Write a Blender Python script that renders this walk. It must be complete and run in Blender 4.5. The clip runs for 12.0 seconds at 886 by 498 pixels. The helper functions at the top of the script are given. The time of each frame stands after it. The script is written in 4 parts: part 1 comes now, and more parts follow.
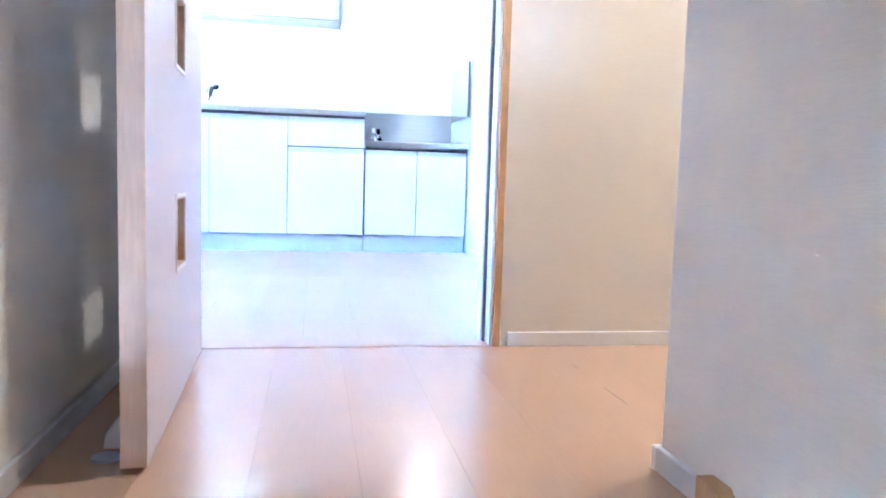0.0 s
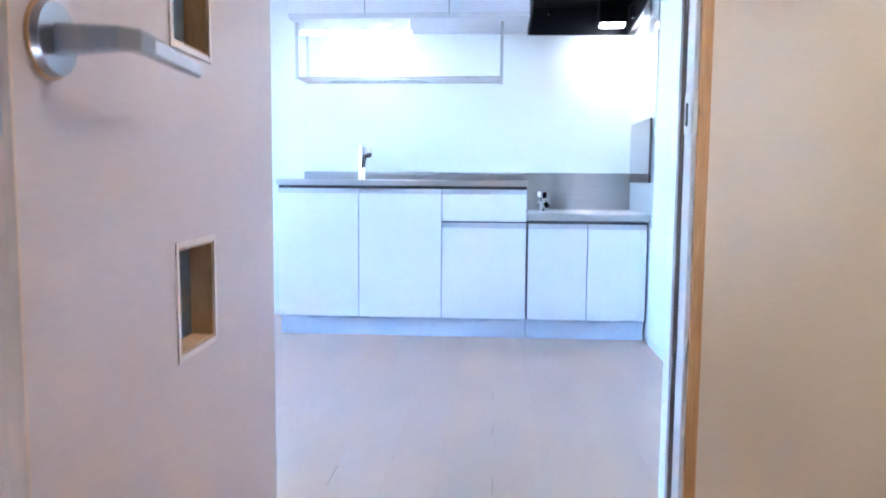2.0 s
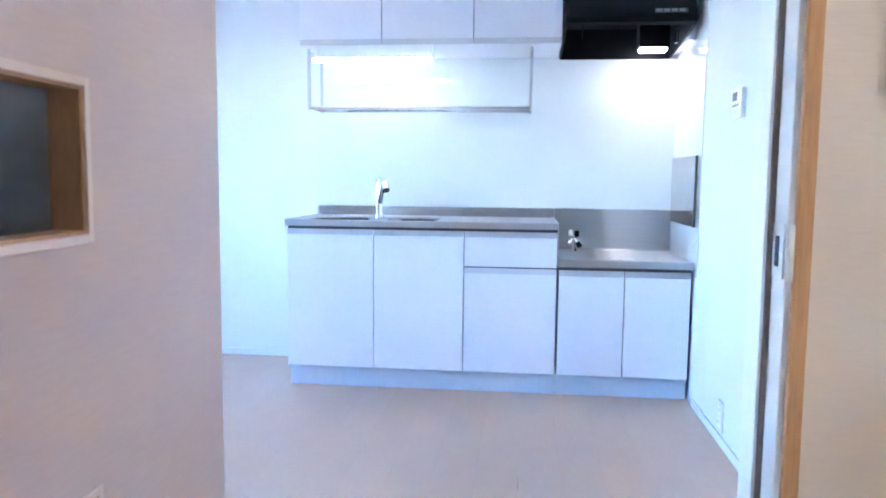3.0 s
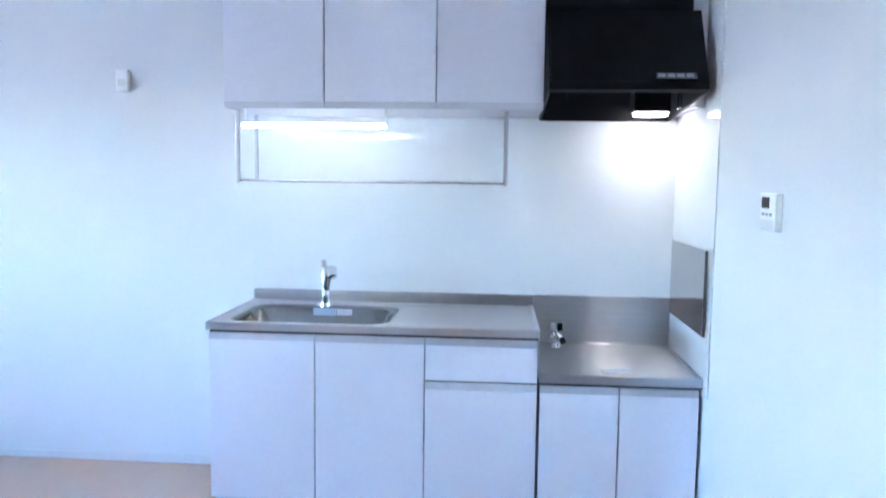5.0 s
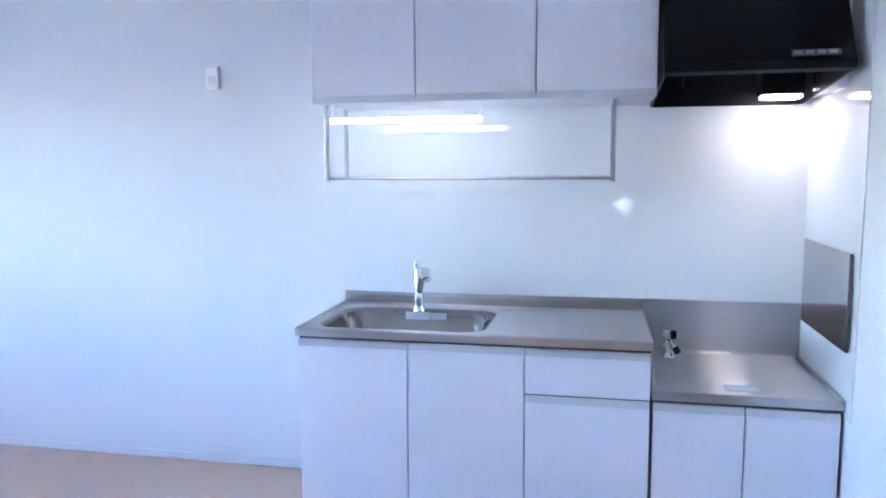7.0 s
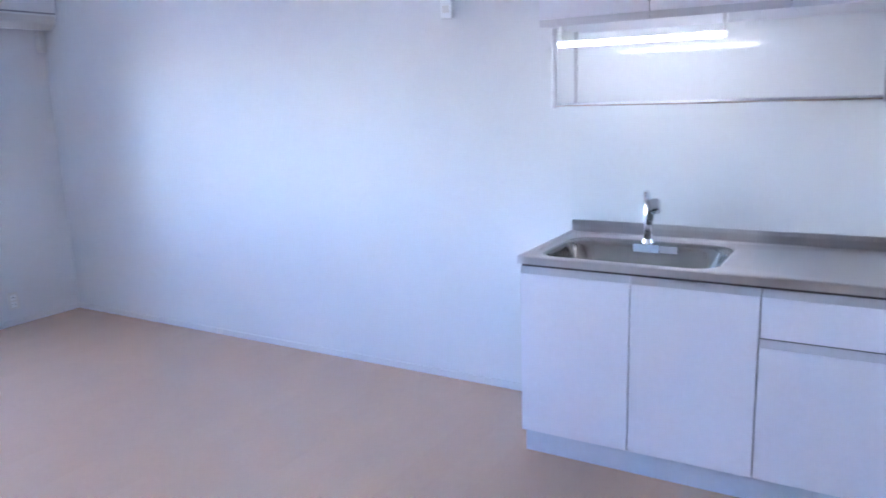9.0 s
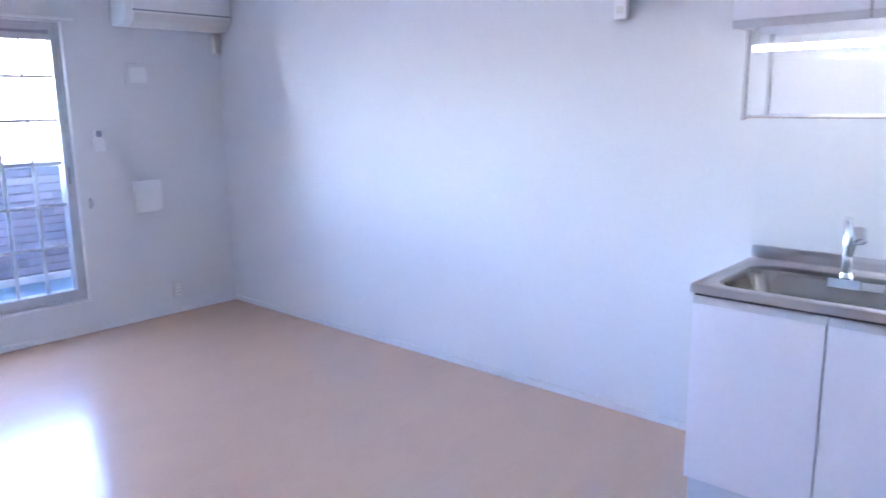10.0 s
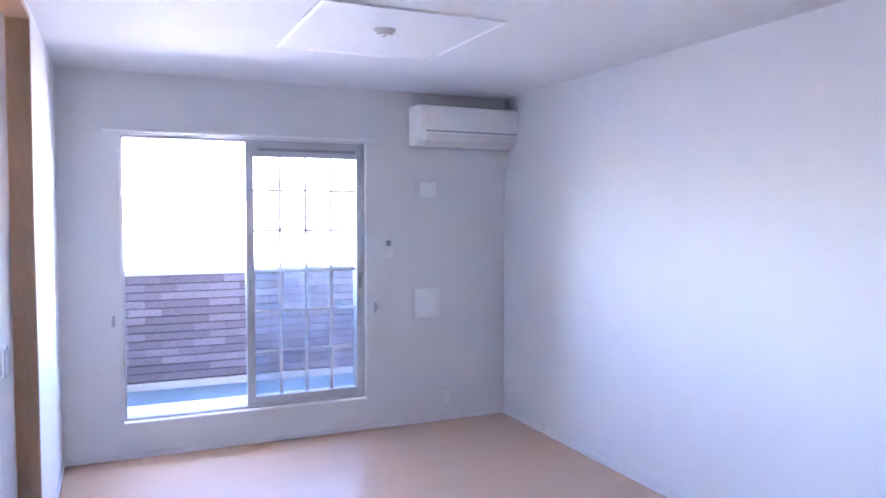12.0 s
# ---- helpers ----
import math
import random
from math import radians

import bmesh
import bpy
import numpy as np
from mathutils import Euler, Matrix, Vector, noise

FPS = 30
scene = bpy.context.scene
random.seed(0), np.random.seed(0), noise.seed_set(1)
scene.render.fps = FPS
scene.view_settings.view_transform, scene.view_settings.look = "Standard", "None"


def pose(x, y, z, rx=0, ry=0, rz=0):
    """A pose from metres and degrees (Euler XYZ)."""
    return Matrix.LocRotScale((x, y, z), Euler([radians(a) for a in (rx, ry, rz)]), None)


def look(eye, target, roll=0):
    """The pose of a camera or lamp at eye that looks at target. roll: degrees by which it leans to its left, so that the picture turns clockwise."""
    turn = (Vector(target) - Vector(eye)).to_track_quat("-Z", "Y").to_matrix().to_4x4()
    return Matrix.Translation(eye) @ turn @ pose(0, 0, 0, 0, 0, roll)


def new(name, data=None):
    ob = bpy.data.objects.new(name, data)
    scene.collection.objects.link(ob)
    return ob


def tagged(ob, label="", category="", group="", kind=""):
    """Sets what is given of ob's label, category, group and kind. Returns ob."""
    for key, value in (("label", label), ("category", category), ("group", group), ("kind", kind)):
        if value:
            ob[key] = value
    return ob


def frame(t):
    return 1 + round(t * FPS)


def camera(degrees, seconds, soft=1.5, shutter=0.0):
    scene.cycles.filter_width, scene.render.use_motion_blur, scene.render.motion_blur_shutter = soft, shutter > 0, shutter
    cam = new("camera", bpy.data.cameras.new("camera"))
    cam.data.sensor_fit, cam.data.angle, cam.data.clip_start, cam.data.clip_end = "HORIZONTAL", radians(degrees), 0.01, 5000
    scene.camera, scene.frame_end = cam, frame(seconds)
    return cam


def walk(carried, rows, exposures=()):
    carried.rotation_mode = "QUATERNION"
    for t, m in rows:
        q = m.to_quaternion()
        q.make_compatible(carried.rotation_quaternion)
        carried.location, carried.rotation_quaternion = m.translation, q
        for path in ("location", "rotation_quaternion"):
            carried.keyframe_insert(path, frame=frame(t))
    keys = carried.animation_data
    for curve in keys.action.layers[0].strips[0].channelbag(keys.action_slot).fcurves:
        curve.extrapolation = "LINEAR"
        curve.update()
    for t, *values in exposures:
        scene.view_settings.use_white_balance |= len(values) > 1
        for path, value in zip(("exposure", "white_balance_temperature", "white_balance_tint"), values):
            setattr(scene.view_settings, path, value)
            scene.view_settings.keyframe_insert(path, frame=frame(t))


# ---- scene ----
cam = camera(62.1, 12.0, soft=1.8, shutter=0.3)
PATH = [
    (0, (-0.927, -5.023, 0.431), (-0.58, -3.062, 0.252), 1.7),
    (0.5, (-0.846, -4.869, 0.47), (-0.549, -2.901, 0.271), 0.4),
    (1, (-0.775, -4.723, 0.643), (-0.77, -2.729, 0.493), 0.9),
    (1.5, (-0.794, -4.581, 0.692), (-0.981, -2.598, 0.511), 2.0),
    (2, (-0.802, -4.461, 0.84), (-0.942, -2.474, 0.653), 0.4),
    (2.5, (-0.79, -4.303, 0.947), (-1.032, -2.325, 0.771), 0.6),
    (4.5, (-0.82, -3.572, 1.356), (-0.914, -1.595, 1.07), 0.5),
    (5, (-0.8, -3.439, 1.418), (-0.95, -1.454, 1.23), 0.7),
    (5.5, (-0.84, -3.301, 1.46), (-0.873, -1.302, 1.431), 0.3),
    (6, (-0.858, -3.248, 1.461), (-0.939, -1.249, 1.447), 0.5),
    (6.5, (-0.854, -3.224, 1.457), (-1.12, -1.246, 1.331), -0.1),
    (8.5, (-0.779, -3.209, 1.471), (-1.539, -1.397, 1.101), -0.4),
    (9, (-0.777, -3.161, 1.458), (-1.782, -1.48, 1.05), -1.9),
    (9.5, (-0.867, -3.104, 1.444), (-2.043, -1.529, 1.073), -0.7),
    (10, (-0.939, -3.038, 1.466), (-2.252, -1.579, 1.078), -0.8),
    (10.5, (-0.959, -2.775, 1.425), (-2.563, -1.63, 1.086), -1.1),
    (11, (-0.965, -2.694, 1.386), (-2.743, -1.805, 1.166), -0.6),
    (11.5, (-0.97, -2.73, 1.394), (-2.805, -1.946, 1.27), -1.2),
    (12, (-0.977, -2.682, 1.522), (-2.801, -1.866, 1.422), 0.1),
]
walk(cam, [(t, look(eye, target, roll)) for t, eye, target, roll in PATH],
     exposures=[(0.0, 7.9, 4700, 10), (0.5, 7.62, 4800, 10), (1.5, 7.2, 4900, 10), (2.5, 6.97, 4950, 11), (4.5, 6.55, 5200, 11), (6.5, 6.38, 5250, 16), (8.5, 6.15, 5450, 22), (9.5, 6.2, 5600, 25), (12.0, 6.28, 5850, 31)])

# ---------- light ----------
world = bpy.data.worlds.new("sky")
scene.world = world
world.use_nodes = True
wn = world.node_tree
sky = wn.nodes.new("ShaderNodeTexSky")
sky.sky_type, sky.sun_disc = "NISHITA", False
sky.sun_elevation, sky.sun_rotation = radians(48), radians(75)
wn.nodes["Background"].inputs["Strength"].default_value = 0.15
wn.links.new(sky.outputs[0], wn.nodes["Background"].inputs["Color"])
sun = new("sun", bpy.data.lights.new("sun", "SUN"))
sun.data.energy, sun.data.angle, sun.data.color = 4.5, radians(0.5), (1.0, 0.95, 0.88)
sun.matrix_world = look((9, 2.5, 10.5), (0, 0, 0))

LANDING_LAMP, TUBE_LAMP, HOOD_LAMP = 1.0, 0.41, 0.62


# ---------- materials ----------
def material(name, color, rough=0.6, metal=0.0, grain=0.0, scale=40.0, bump=0.0, stretch=(1, 1, 1), stain=0.04,
             stain_scale=1.3, coat=0.0, random_tint=0.0, aniso=0.0, rough_var=0.08, specular=0.5, along=None):
    m = bpy.data.materials.new(name)
    m.use_nodes = True
    n, l = m.node_tree.nodes, m.node_tree.links
    b = n["Principled BSDF"]
    b.inputs["Metallic"].default_value = metal
    b.inputs["Coat Weight"].default_value = coat
    b.inputs["Coat Roughness"].default_value = 0.12
    b.inputs["Specular IOR Level"].default_value = specular
    b.inputs["Anisotropic"].default_value = aniso
    if along:
        tangent = n.new("ShaderNodeCombineXYZ")
        for axis, value in zip("XYZ", along):
            tangent.inputs[axis].default_value = value
        l.new(tangent.outputs[0], b.inputs["Tangent"])
    co = n.new("ShaderNodeTexCoord")
    mp = n.new("ShaderNodeMapping")
    mp.inputs["Scale"].default_value = stretch
    l.new(co.outputs["Object"], mp.inputs["Vector"])
    fine = n.new("ShaderNodeTexNoise")
    fine.inputs["Scale"].default_value, fine.inputs["Detail"].default_value = scale, 6
    l.new(mp.outputs[0], fine.inputs["Vector"])
    big = n.new("ShaderNodeTexNoise")
    big.inputs["Scale"].default_value, big.inputs["Detail"].default_value = stain_scale, 4
    l.new(co.outputs["Object"], big.inputs["Vector"])

    def shade(source, amount, into):
        r = n.new("ShaderNodeMapRange")
        r.inputs["From Min"].default_value, r.inputs["From Max"].default_value = 0.3, 0.7
        r.inputs["To Min"].default_value, r.inputs["To Max"].default_value = 1 - amount, 1 + amount
        l.new(source, r.inputs["Value"])
        mx = n.new("ShaderNodeMix")
        mx.data_type, mx.blend_type = "RGBA", "MULTIPLY"
        mx.inputs["Factor"].default_value = 1.0
        if isinstance(into, tuple):
            mx.inputs["A"].default_value = (*into, 1)
        else:
            l.new(into, mx.inputs["A"])
        l.new(r.outputs[0], mx.inputs["B"])
        return mx.outputs["Result"]

    c = shade(fine.outputs["Fac"], grain, tuple(color))
    c = shade(big.outputs["Fac"], stain, c)
    if random_tint:
        info = n.new("ShaderNodeObjectInfo")
        c = shade(info.outputs["Random"], random_tint, c)
    l.new(c, b.inputs["Base Color"])
    rr = n.new("ShaderNodeMapRange")
    rr.inputs["To Min"].default_value, rr.inputs["To Max"].default_value = max(0.02, rough - rough_var), min(1, rough + rough_var)
    l.new(big.outputs["Fac"], rr.inputs["Value"])
    l.new(rr.outputs[0], b.inputs["Roughness"])
    if bump:
        bp = n.new("ShaderNodeBump")
        bp.inputs["Strength"].default_value, bp.inputs["Distance"].default_value = bump, 0.002
        l.new(fine.outputs["Fac"], bp.inputs["Height"])
        l.new(bp.outputs[0], b.inputs["Normal"])
    return m


def glowing(name, color, strength):
    m = bpy.data.materials.new(name)
    m.use_nodes = True
    b = m.node_tree.nodes["Principled BSDF"]
    b.inputs["Base Color"].default_value = (0.9, 0.9, 0.9, 1)
    b.inputs["Emission Color"].default_value = (*color, 1)
    b.inputs["Emission Strength"].default_value = strength
    return m


def clear_glass(name, tint, rough=0.02):
    m = bpy.data.materials.new(name)
    m.use_nodes = True
    b = m.node_tree.nodes["Principled BSDF"]
    b.inputs["Base Color"].default_value = (*tint, 1)
    b.inputs["Transmission Weight"].default_value = 1.0
    b.inputs["Roughness"].default_value = rough
    b.inputs["IOR"].default_value = 1.02 if rough < 0.1 else 1.12
    return m


WALLPAPER = material("white_wallpaper", (0.73, 0.73, 0.735), 0.75, grain=0.015, scale=110, bump=0.12, stain=0.02)
HALL_PAPER = material("cream_wallpaper", (0.76, 0.715, 0.645), 0.75, grain=0.022, scale=60, bump=0.32, stretch=(0.7, 0.7, 6), stain=0.02)
CEILING = material("white_ceiling_paper", (0.75, 0.75, 0.75), 0.8, grain=0.015, scale=90, bump=0.15, stain=0.02)
BASEBOARD = material("white_baseboard", (0.74, 0.73, 0.73), 0.45, grain=0.02, scale=90, stain=0.03)
FLOOR = material("light_oak_laminate", (0.60, 0.395, 0.265), 0.25, coat=0.3, grain=0.02, scale=26, bump=0.0, stretch=(9, 0.6, 1), stain=0.03, random_tint=0.004, rough_var=0.03)
FLOOR_GAP = material("floor_joint", (0.50, 0.34, 0.23), 0.7, grain=0.05)
OPEN_JOINT = material("dark_open_joint", (0.20, 0.135, 0.09), 0.8, grain=0.05)
CASING = material("honey_wood_casing", (0.56, 0.33, 0.15), 0.45, grain=0.10, scale=30, bump=0.08, stretch=(8, 8, 0.6), stain=0.05)
# The honey wood again, its backlit shade put into a browner colour.
SHADED_CASING = material("shaded_honey_casing", (0.40, 0.25, 0.15), 0.45, grain=0.12, scale=30, bump=0.08, stretch=(8, 8, 0.6), stain=0.05)
LEAF = material("pale_ash_door_laminate", (0.59, 0.50, 0.495), 0.42, grain=0.028, scale=24, bump=0.06, stretch=(1, 1, 9), stain=0.03)
LEAF_EDGE = material("beige_door_edge", (0.66, 0.50, 0.40), 0.5, grain=0.07, scale=30, bump=0.05, stretch=(6, 6, 0.6))
LEAF_BEAD = material("pale_bead", (0.74, 0.65, 0.62), 0.4, grain=0.03, scale=40)
LEAF_TRIM = material("honey_wood_reveal", (0.50, 0.31, 0.17), 0.45, grain=0.08, scale=40, stretch=(6, 6, 1))
CABINET = material("white_cabinet_laminate", (0.82, 0.80, 0.86), 0.32, grain=0.012, scale=60, stain=0.02, coat=0.15)
CABINET_LIP = material("grey_white_door_lip", (0.62, 0.61, 0.65), 0.35, grain=0.02, scale=50)
# Near-black that paints shade in gaps; also the switch bar's own grey.
GAP_SHADE_GREY = material("gap_shade_and_bar_grey", (0.10, 0.09, 0.10), 0.6, grain=0.05)
SEAM = material("grey_carcass_edge", (0.34, 0.33, 0.35), 0.6, grain=0.05)
KICK = material("pale_blue_toe_kick", (0.62, 0.66, 0.76), 0.4, grain=0.02, scale=40)
PANEL = material("glossy_white_kitchen_panel", (0.75, 0.76, 0.77), 0.07, grain=0.006, scale=30, stain=0.01, rough_var=0.015)
STEEL = material("brushed_stainless_steel", (0.61, 0.59, 0.60), 0.34, metal=1.0, grain=0.02, scale=12, stretch=(0.4, 6, 6), stain=0.03, rough_var=0.03, aniso=0.85, along=(0, 0.8, 0.6))
STEEL_Y = material("brushed_steel_sheet", (0.52, 0.51, 0.53), 0.32, metal=1.0, grain=0.02, scale=12, stretch=(6, 6, 0.5), stain=0.03, rough_var=0.03, aniso=0.85, along=(0, 0, 1))
MIRROR_STEEL = material("polished_steel_sheet", (0.60, 0.59, 0.60), 0.09, metal=1.0, grain=0.01, scale=12, stain=0.03, rough_var=0.02)
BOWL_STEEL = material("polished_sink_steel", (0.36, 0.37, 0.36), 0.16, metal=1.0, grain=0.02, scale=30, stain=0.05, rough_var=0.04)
GAS_STEEL = material("wiped_counter_steel", (0.50, 0.50, 0.515), 0.34, metal=1.0, grain=0.03, scale=12, stretch=(0.4, 6, 6), stain=0.04, rough_var=0.03, aniso=1.0, along=(0, 0.75, 0.66))
PLATE_STEEL = material("bright_plate_steel", (0.80, 0.79, 0.76), 0.38, metal=1.0, grain=0.02, stain=0.03)
CHROME = material("chrome", (0.82, 0.83, 0.85), 0.08, metal=1.0, grain=0.01, stain=0.02, rough_var=0.03)
SATIN = material("satin_nickel", (0.44, 0.44, 0.47), 0.3, metal=1.0, grain=0.03, stain=0.03)
BLACK = material("black_enamel", (0.006, 0.007, 0.010), 0.38, grain=0.1, scale=80, stain=0.1, specular=0.12)
BLACK_MATT = material("black_filter_metal", (0.005, 0.005, 0.006), 0.7, specular=0.08, grain=0.15, scale=90)
GREY = material("grey_plastic", (0.28, 0.28, 0.31), 0.4, grain=0.03)
PLASTIC = material("white_plastic", (0.86, 0.86, 0.86), 0.4, grain=0.01, stain=0.02)
OFFWHITE = material("offwhite_plastic", (0.74, 0.72, 0.68), 0.42, grain=0.01, stain=0.02)
DARK = material("dark_display", (0.02, 0.022, 0.03), 0.2, grain=0.02)
GASKET = material("brown_rubber_gasket", (0.17, 0.13, 0.115), 0.6, grain=0.05)
BLUE_SCREEN = material("blue_grey_display", (0.22, 0.25, 0.31), 0.25, grain=0.02)
ALU = material("silver_aluminium_sash", (0.52, 0.53, 0.55), 0.4, metal=0.5, grain=0.03, scale=60, stain=0.04)
LATTICE = material("pale_lattice_bar", (0.84, 0.85, 0.87), 0.45, grain=0.02)
GLASS = clear_glass("window_glass", (0.93, 0.97, 1.0))
SCREEN = bpy.data.materials.new("insect_screen")
SCREEN.use_nodes = True
sn, sl = SCREEN.node_tree.nodes, SCREEN.node_tree.links
s_out, s_mix, s_clear, s_net, s_dif = sn["Material Output"], sn.new("ShaderNodeMixShader"), sn.new("ShaderNodeBsdfTransparent"), sn.new("ShaderNodeBsdfTranslucent"), sn["Principled BSDF"]
s_net.inputs["Color"].default_value = (0.055, 0.07, 0.085, 1)
s_mix.inputs["Fac"].default_value = 0.16
sl.new(s_clear.outputs[0], s_mix.inputs[1])
sl.new(s_net.outputs[0], s_mix.inputs[2])
sl.new(s_mix.outputs[0], s_out.inputs["Surface"])
FROST = clear_glass("frosted_glass", (0.74, 0.85, 1.0), 0.45)
BRICK = material("plum_brown_wall_tile", (0.345, 0.30, 0.345), 0.7, grain=0.12, scale=55, bump=0.4, stain=0.10, random_tint=0.19)
MORTAR = material("dark_grout", (0.10, 0.085, 0.095), 0.85, grain=0.1, scale=60)
COPING = material("white_coping_metal", (0.84, 0.84, 0.85), 0.4, grain=0.02, stain=0.05)
BALCONY_FLOOR = material("blue_grey_balcony_sheet", (0.17, 0.30, 0.45), 0.5, grain=0.06, scale=80, bump=0.1, stain=0.08)
# For unseen balcony surfaces; dark so that they bounce little light.
STUCCO = material("taupe_exterior_render", (0.22, 0.20, 0.18), 0.85, grain=0.05, scale=80, bump=0.3)
GROUND = material("far_ground", (0.34, 0.33, 0.31), 0.9, grain=0.2, scale=0.6, stain=0.2, stain_scale=0.05)
PAPER = material("pale_blue_label_film", (0.66, 0.72, 0.82), 0.35, grain=0.02)
TUBE_GLOW = glowing("fluorescent_tube_glow", (0.98, 1.0, 0.90), TUBE_LAMP)
HOOD_GLOW = glowing("hood_bulb_glow", (1.0, 0.84, 0.68), HOOD_LAMP)
HALL_GLOW = glowing("warm_bulb_glow", (1.0, 0.78, 0.53), LANDING_LAMP)


# ---------- mesh helpers ----------
def box(bm, x0, x1, y0, y1, z0, z1, bevel=0.0):
    made = bmesh.ops.create_cube(bm, size=1.0, matrix=Matrix.Translation(((x0 + x1) / 2, (y0 + y1) / 2, (z0 + z1) / 2))
                                 @ Matrix.Diagonal((abs(x1 - x0), abs(y1 - y0), abs(z1 - z0), 1)))
    if bevel:
        edges = list({e for v in made["verts"] for e in v.link_edges})
        bmesh.ops.bevel(bm, geom=edges, offset=bevel, segments=2, affect="EDGES", profile=0.5)
    return bm


def a_box(x0, x1, y0, y1, z0, z1, bevel=0.0):
    return box(bmesh.new(), x0, x1, y0, y1, z0, z1, bevel)


def rod(bm, a, b, r, r2=None, seg=20):
    a, b = Vector(a), Vector(b)
    d = b - a
    m = Matrix.Translation((a + b) / 2) @ d.to_track_quat("Z", "Y").to_matrix().to_4x4()
    bmesh.ops.create_cone(bm, cap_ends=True, segments=seg, radius1=r, radius2=r if r2 is None else r2, depth=d.length, matrix=m)
    return bm


def a_rod(a, b, r, r2=None, seg=20):
    return rod(bmesh.new(), a, b, r, r2, seg)


def prism_x(points, x0, x1, bevel=0.0):
    """A profile in (y, z) drawn out along x."""
    bm = bmesh.new()
    front = [bm.verts.new((x0, y, z)) for y, z in points]
    back = [bm.verts.new((x1, y, z)) for y, z in points]
    bm.faces.new(front)
    bm.faces.new(back[::-1])
    for i in range(len(points)):
        j = (i + 1) % len(points)
        bm.faces.new((front[i], back[i], back[j], front[j]))
    bmesh.ops.recalc_face_normals(bm, faces=bm.faces)
    if bevel:
        bmesh.ops.bevel(bm, geom=list(bm.edges), offset=bevel, segments=2, affect="EDGES", profile=0.5)
    return bm


def prism_y(points, y0, y1, bevel=0.0):
    """A profile in (x, z) drawn out along y."""
    bm = prism_x(points, y0, y1, bevel)
    for v in bm.verts:
        v.co = Vector((v.co.y, v.co.x, v.co.z))
    bmesh.ops.recalc_face_normals(bm, faces=bm.faces)
    return bm


def thing(name, at, label, category, group="", kind=""):
    ob = new(name)
    ob.empty_display_size = 0.05
    ob.location = at
    ob["base"] = list(at)
    return tagged(ob, label, category, group, kind)


def mesh_of(name, bm, mat, smooth=False):
    me = bpy.data.meshes.new(name)
    bm.to_mesh(me)
    bm.free()
    me.materials.append(mat)
    if smooth:
        for p in me.polygons:
            p.use_smooth = True
        me.set_sharp_from_angle(angle=radians(35))
    return me


def part(name, bm, mat, parent, label="", smooth=False):
    """One mesh under a thing or under a part; bm is in world coordinates."""
    base = Vector(parent["base"])
    bmesh.ops.translate(bm, verts=bm.verts, vec=-base)
    ob = new(name, mesh_of(name, bm, mat, smooth))
    ob.parent = parent
    ob["base"] = list(base)
    return tagged(ob, label)


def solid(name, bm, mat, label, category, kind="", group="", smooth=False):
    """A thing of one mesh, in world coordinates."""
    ob = new(name, mesh_of(name, bm, mat, smooth))
    ob["base"] = [0.0, 0.0, 0.0]
    return tagged(ob, label, category, group, kind)


def structure(name, bm, mat, label):
    return solid(name, bm, mat, label, "structure", "structure")


def with_holes(axis, a0, a1, z0, z1, c0, c1, holes):
    """A wall slab along x ('x') or y ('y') from a0 to a1, thick from c0 to c1, with openings (a, b, low, high)."""
    bm = bmesh.new()

    def put(p, q, lo, hi):
        if q - p > 1e-4 and hi - lo > 1e-4:
            box(bm, p, q, c0, c1, lo, hi) if axis == "x" else box(bm, c0, c1, p, q, lo, hi)
    cuts = a0
    for a, b, lo, hi in sorted(holes):
        put(cuts, a, z0, z1)
        put(a, b, z0, lo)
        put(a, b, hi, z1)
        cuts = b
    put(cuts, a1, z0, z1)
    return bm


# ---------- the setting ----------
W, E, S, N, TOP = -5.844, 0.0, -2.985, 0.0, 2.366     # the room's inner faces
HALL = -3.135                                       # landing face of the door wall
DOOR_L, DOOR_R, DOOR_TOP = -1.280, -0.462, 2.02
STAIR_L, STAIR_R, STAIR_EDGE, STAIR_END = -1.330, -0.395, -4.18, -6.90
CLOSET_L, CLOSET_R, CLOSET_TOP = -4.50, -1.75, 2.335
WIN = (-2.652, -1.078, 0.212, 2.002)

structure("wall_north", a_box(W - 0.15, E + 0.12, N, N + 0.12, -0.1, TOP), WALLPAPER, "plain white wallpapered long wall behind the kitchen")
structure("wall_east", a_box(E, E + 0.12, S - 0.0, N, -0.1, TOP), WALLPAPER, "plain white wallpapered wall beside the gas counter")
structure("wall_west", with_holes("y", -3.4, N, -0.1, TOP, W - 0.15, W, [WIN]), WALLPAPER, "white wallpapered wall with the balcony window")
structure("wall_south", with_holes("x", W, 1.32, -0.1, TOP, S - 0.055, S, [(CLOSET_L, CLOSET_R, -0.1, CLOSET_TOP), (DOOR_L - 0.02, DOOR_R + 0.02, -0.1, DOOR_TOP)]),
          WALLPAPER, "white wallpapered wall with the doorway and a closet")
structure("wall_landing", with_holes("x", STAIR_L, 1.2, 0.0, TOP, HALL, S - 0.055, [(DOOR_L - 0.02, DOOR_R + 0.02, 0.0, DOOR_TOP)]),
          HALL_PAPER, "cream wallpapered landing wall round the doorway")
structure("wall_stairs_west", a_box(STAIR_L - 0.12, STAIR_L, STAIR_END, S - 0.055, -2.6, TOP), HALL_PAPER, "wallpapered wall of the stairwell and landing")
structure("wall_stairs_east", a_box(STAIR_R, STAIR_R + 0.12, STAIR_END, -4.0, -2.6, TOP), HALL_PAPER, "wallpapered stairwell wall ending at the landing")
structure("wall_landing_south", a_box(STAIR_R + 0.12, 1.2, -4.12, -4.0, -0.1, TOP), HALL_PAPER, "wallpapered wall of the landing")
